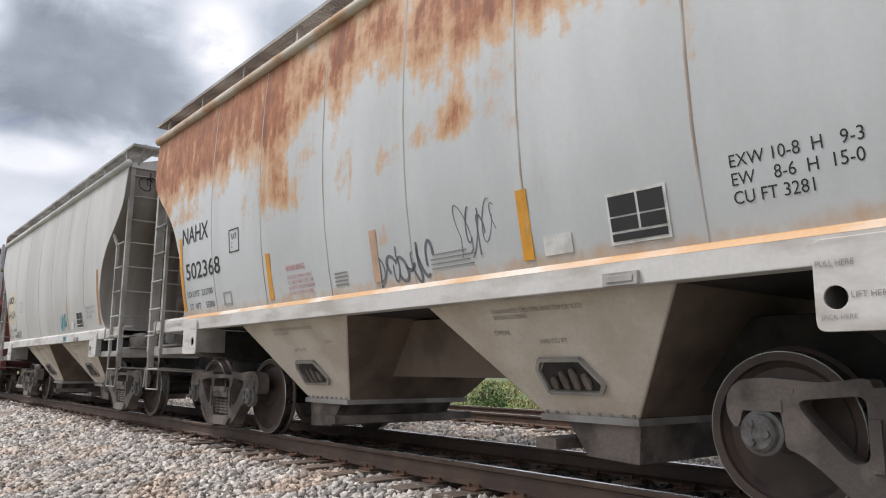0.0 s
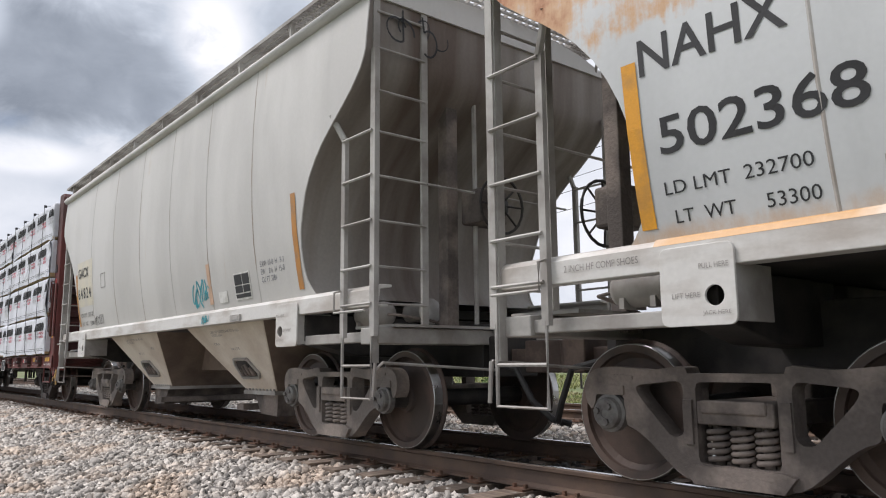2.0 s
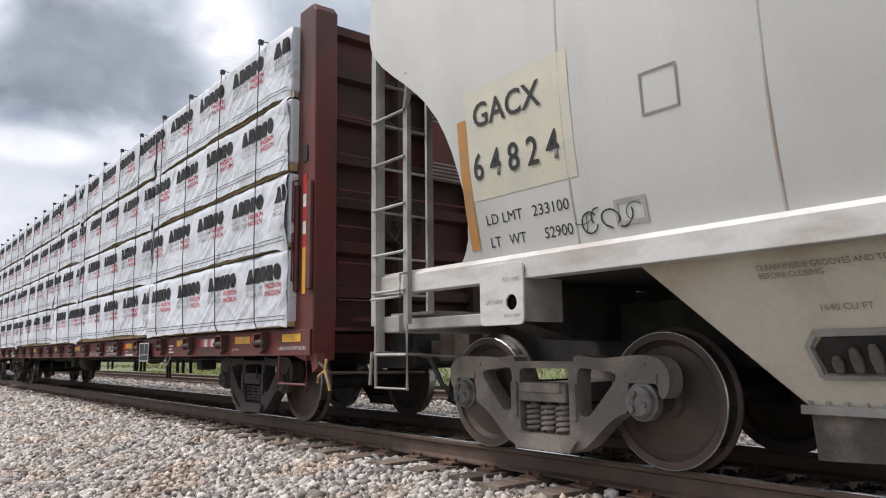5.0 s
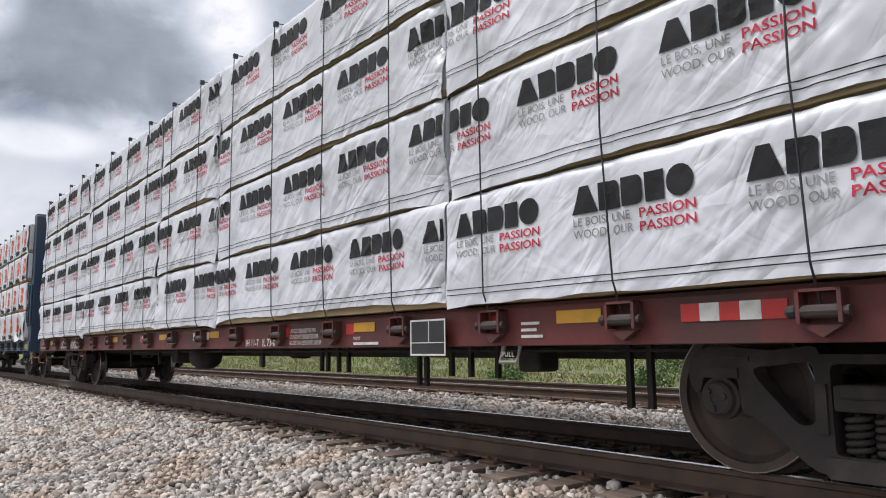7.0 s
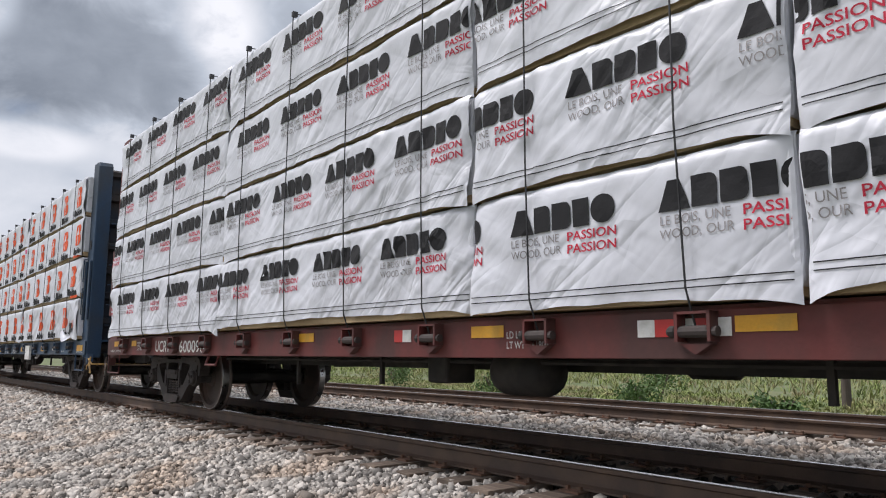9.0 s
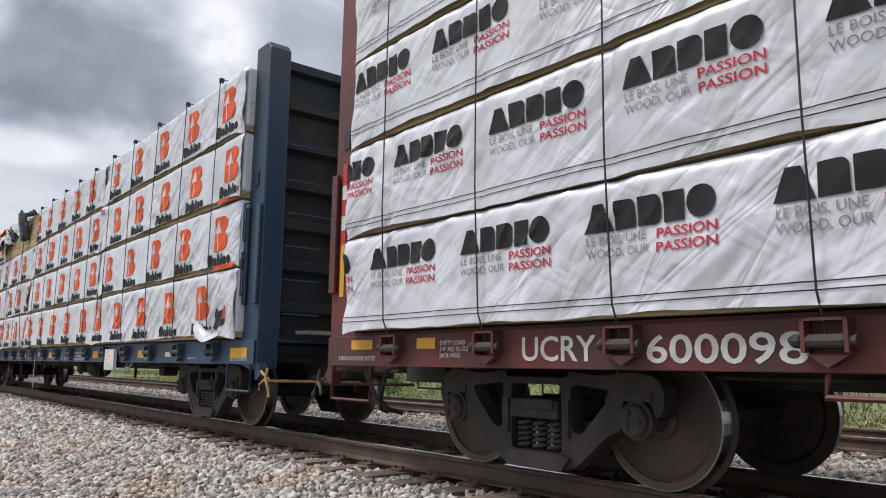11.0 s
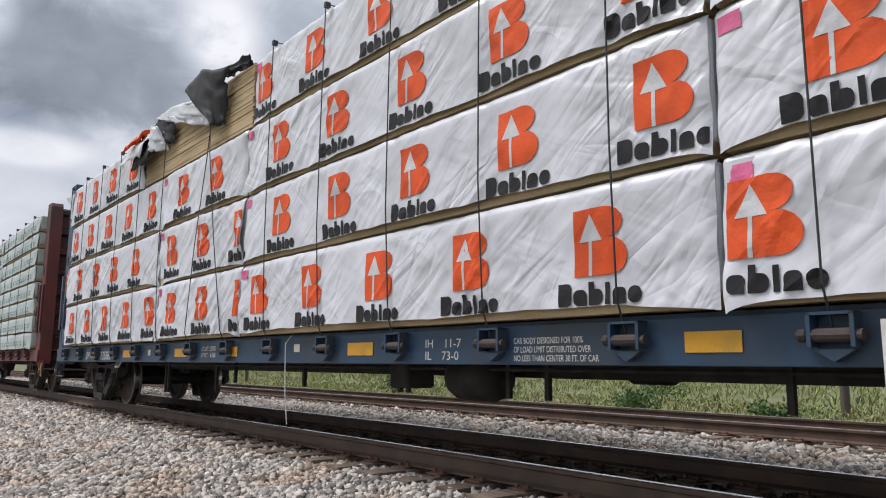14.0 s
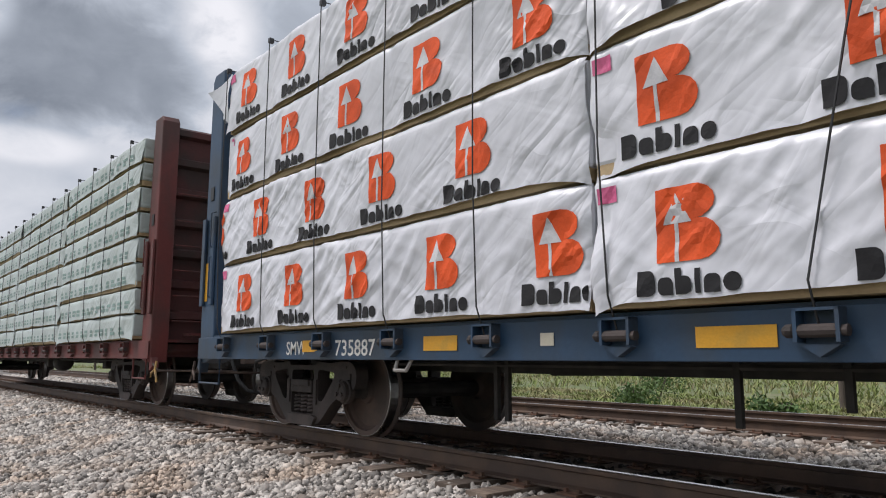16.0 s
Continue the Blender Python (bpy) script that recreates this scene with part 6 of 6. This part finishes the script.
def bare_pack(x0, x1, z0, seed, place):
    """Boards with their wrap torn off: each layer shows, and black wrap hangs from the top."""
    pk = thing("lumber_pack", "unwrapped lumber pack with torn black wrap on top", "lumber pack", "lumber packs on the train")
    length, rs = abs(x1 - x0) - 0.02, random.Random(seed)
    n = 19
    for k in range(n):
        z = 0.004 + k * 0.0425
        a, b = rs.uniform(0, 0.03), rs.uniform(0, 0.03)
        part("board_layer", Shape().box(-length / 2 + a, length / 2 - b, -0.70 + rs.uniform(0, 0.015), 0.62, z, z + 0.0385), LUMBER, pk)

    def flap(seed2, xa, xb, reach, lift, drop, drift, mat, name):
        r2 = random.Random(seed2)
        off = r2.uniform(0, 50)

        def at(u, v):
            x = xa + (xb - xa) * u
            curl = v * v
            return (x - 0.25 * v * drift + 0.06 * noise.noise((u * 4 + off, v * 3, 1)), -0.60 - reach * v + 0.06 * noise.noise((u * 5, v * 4 + off, 2)), 0.815 + lift * math.sin(2.2 * v) * (0.75 + 0.5 * noise.noise((u * 3 + off, v, 5))) - drop * curl + 0.05 * noise.noise((u * 7 + off, v * 6, 3)))

        sheet = part(name, Shape().grid(20, 12, at), mat, pk, "torn flapping lumber wrap", smooth=True)
        mod = sheet.modifiers.new("thick", "SOLIDIFY")
        mod.thickness = 0.004

    def hung(a, b, c, d, mat, out, seed2):
        """A torn sheet between four corners (x, z), a and b along its top, blown away from the boards by out."""

        def at(u, v):
            x = (1 - v) * (a[0] + (b[0] - a[0]) * u) + v * (d[0] + (c[0] - d[0]) * u)
            z = (1 - v) * (a[1] + (b[1] - a[1]) * u) + v * (d[1] + (c[1] - d[1]) * u)
            w = noise.noise((u * 3 + seed2, v * 3, 4)) * 0.06 + noise.noise((u * 8, v * 7 + seed2, 9)) * 0.025
            return (x + w, -0.73 - out * (0.35 + 0.65 * math.sin(2.4 * u + 1.7 * v)) - abs(w), z + w * 0.9 + 0.07 * math.sin(3.1 * u) * (1 - v))

        sheet = part("torn_wrap", Shape().grid(18, 14, at), mat, pk, "torn flapping lumber wrap", smooth=True)
        mod = sheet.modifiers.new("thick", "SOLIDIFY")
        mod.thickness = 0.004

    hung((-0.18, 1.06), (1.58, 0.87), (1.26, 0.19), (1.16, 0.21), TARP, 0.14, 3.0)
    hung((0.9, 0.86), (2.05, 0.84), (2.03, 0.77), (1.1, 0.80), TARP, 0.05, 7.0)
    hung((-1.50, 0.98), (0.76, 0.68), (1.24, 0.19), (-0.45, 0.66), WRAP, 0.08, 11.0)
    hung((-1.50, 0.93), (-0.42, 0.70), (-0.64, 0.40), (-0.78, 0.42), TARP, 0.05, 15.0)
    hung((-1.62, 0.86), (-0.95, 0.62), (-0.90, 0.36), (-1.36, 0.42), WRAP, 0.12, 19.0)
    flap(seed + 2, -length / 2 + 0.1, -length / 2 + 0.9, 0.30, 0.10, 0.62, 1.2, TARP, "torn_wrap")
    flap(seed + 4, -length / 2 - 0.3, -length / 2 + 0.65, 0.34, 0.16, 0.50, 1.2, WRAP, "torn_wrap")
    flap(seed + 5, -length / 2 - 0.1, -length / 2 + 0.3, 0.36, 0.20, 0.30, 1.2, INK_ORANGE, "torn_wrap")
    ROLLING.append((pk, (place + (x0 + x1) / 2, YC - 0.83, z0), 0))


def load_car(place, style, ends, phases, bare=None, tiers=4, tier_high=TIER, top_ends=None):
    seed = int(-place * 10)
    for tier in range(tiers):
        z0 = FLOOR + 0.004 + tier_high * tier
        row = top_ends if top_ends and tier == tiers - 1 else ends
        spans = list(zip(row, row[1:]))
        for i, (a, b) in enumerate(spans):
            marks = [phases[tier][i] - 1.195 * k for k in range(7)] if phases else ()
            for side in (-1, 1):
                seed += 1
                if bare and tier == tiers - 1 and side < 0 and i == bare:
                    bare_pack(b, a, z0, seed, place)
                    continue
                low = (0.045 if (tier + i) % 3 else 0.028) if style == "orange" else 0.05 if (tier * 3 + i * 2) % 4 == 2 else 0.014
                wrapped_pack(b, a, z0, side, style, seed, marks if side < 0 else (), low, place, tier_high)


# ---- build ----
build_ground()
build_track(YC, "near railway track of worn rails on dark ties", -260, 60, -62, 12)
build_track(YC2, "second railway track of rusty rails on dark ties", -260, 60, -62, 12)
stones("near_ballast_stones", "loose pale grey and buff broken ballast stone", [(-14, -2, 1.2, 4.25, 1000, 0.046), (-34, -14, 0.6, 4.25, 420, 0.06), (-60, -34, 1.5, 4.2, 120, 0.08)], STONE, 1)
# second strip paints the cars' shadow on the stones past the far rail
stones("bed_ballast_stones", "oily ballast under the train, darkened as its shadow", [(-22, 0, 4.45, 5.8, 300, 0.055), (-30, 0, 5.95, 6.45, 380, 0.05)], STONE_DARK, 2)
stones("middle_ballast_stones", "pale ballast stone between the two tracks", [(-24, 0, 6.35, 9.75, 330, 0.056), (-50, -24, 6.35, 9.75, 110, 0.07), (-24, 0, 9.95, 12.6, 120, 0.06)], STONE, 3)
blades("weeds", "tall green and straw-coloured weeds beside the tracks", [(-40, 4, 12.6, 15.5, 7000, 0.06), (-70, 10, 15.0, 26, 12000, 0.13), (-120, 20, 26, 60, 6000, 0.36)], GRASS, 4)
for i, (x, y, r) in enumerate(((-7.5, 14.6, 0.5), (-12.0, 16.0, 0.7), (-19.0, 17.5, 0.8), (-27, 19, 0.9), (-4.0, 16.5, 0.6), (-34, 24, 1.3), (-15.5, 22, 0.9))):
    build_bush(x, y, r, 40 + i)
for i, (x, y, h) in enumerate(((-62, 120, 9), (-40, 130, 8), (-90, 125, 9), (-120, 150, 11), (-20, 110, 7), (-150, 140, 10), (-185, 120, 10), (5, 115, 8))):
    build_tree(x, y, h, 60 + i)
POLES = [(-92, 23), (-50, 22.5), (-9.4, 22), (32, 21.5)]
for x, y in POLES:
    build_pole(x, y, 11.6)
build_wires(POLES, 11.6)

ROLLING.append((build_hopper_a(), (-5.44, YC, 0), 0))
ROLLING.append((build_hopper_b(), (-18.10, YC, 0), 0))
ROLLING.append((build_maroon(), (-36.20, YC, 0), 0))
ROLLING.append((build_navy(), (-60.10, YC, 0), 0))
last_car = build_centerbeam("dark maroon centre-beam flat car loaded with greenish packs", MAROON, TRUCK_BROWN, "maroon")
ROLLING.append((last_car, (-84.25, YC, 0), 0))
load_car(-36.20, "black", (10.70, 5.97, 1.14, -1.28, -6.0, -10.80), ((10.88, 5.70, 1.54, -1.27, -5.57), (10.39, 5.48, 0.88, -2.26, -6.46), (9.44, 5.46, 1.02, -2.09, -5.95), (10.30, 5.10, 0.72, -2.12, -6.9)), tier_high=0.853)
load_car(-60.10, "orange", (10.70, 4.72, -1.36, -4.35, -10.17), ((10.74, 3.72, -1.48, -4.82), (10.01, 4.22, -1.58, -5.65), (10.26, 4.15, -1.24, -5.02), (10.03, 3.65, -2.0, -6.12)), bare=2, top_ends=(10.70, 4.72, -1.27, -5.35, -10.17))
load_car(-84.25, "green", (10.5, 5.4, 0.3, -4.8, -10.0), None, tiers=8, tier_high=0.415)


def motions():
    """Rolls the train past the camera, and turns its wheels."""
    times = [0.5 * k for k in range(33)]
    for ob, (x, y, z), turn in ROLLING:
        walk(ob, [(t, pose(x + rolled(t), y, z, 0, 0, turn)) for t in times])
    fine = [round(0.1 * k, 1) for k in range(161)]
    for ob, (x, y, z) in TURNING:
        walk(ob, [(t, pose(x, y, z, 0, math.degrees(rolled(t) / 0.457), 0)) for t in fine])


motions()
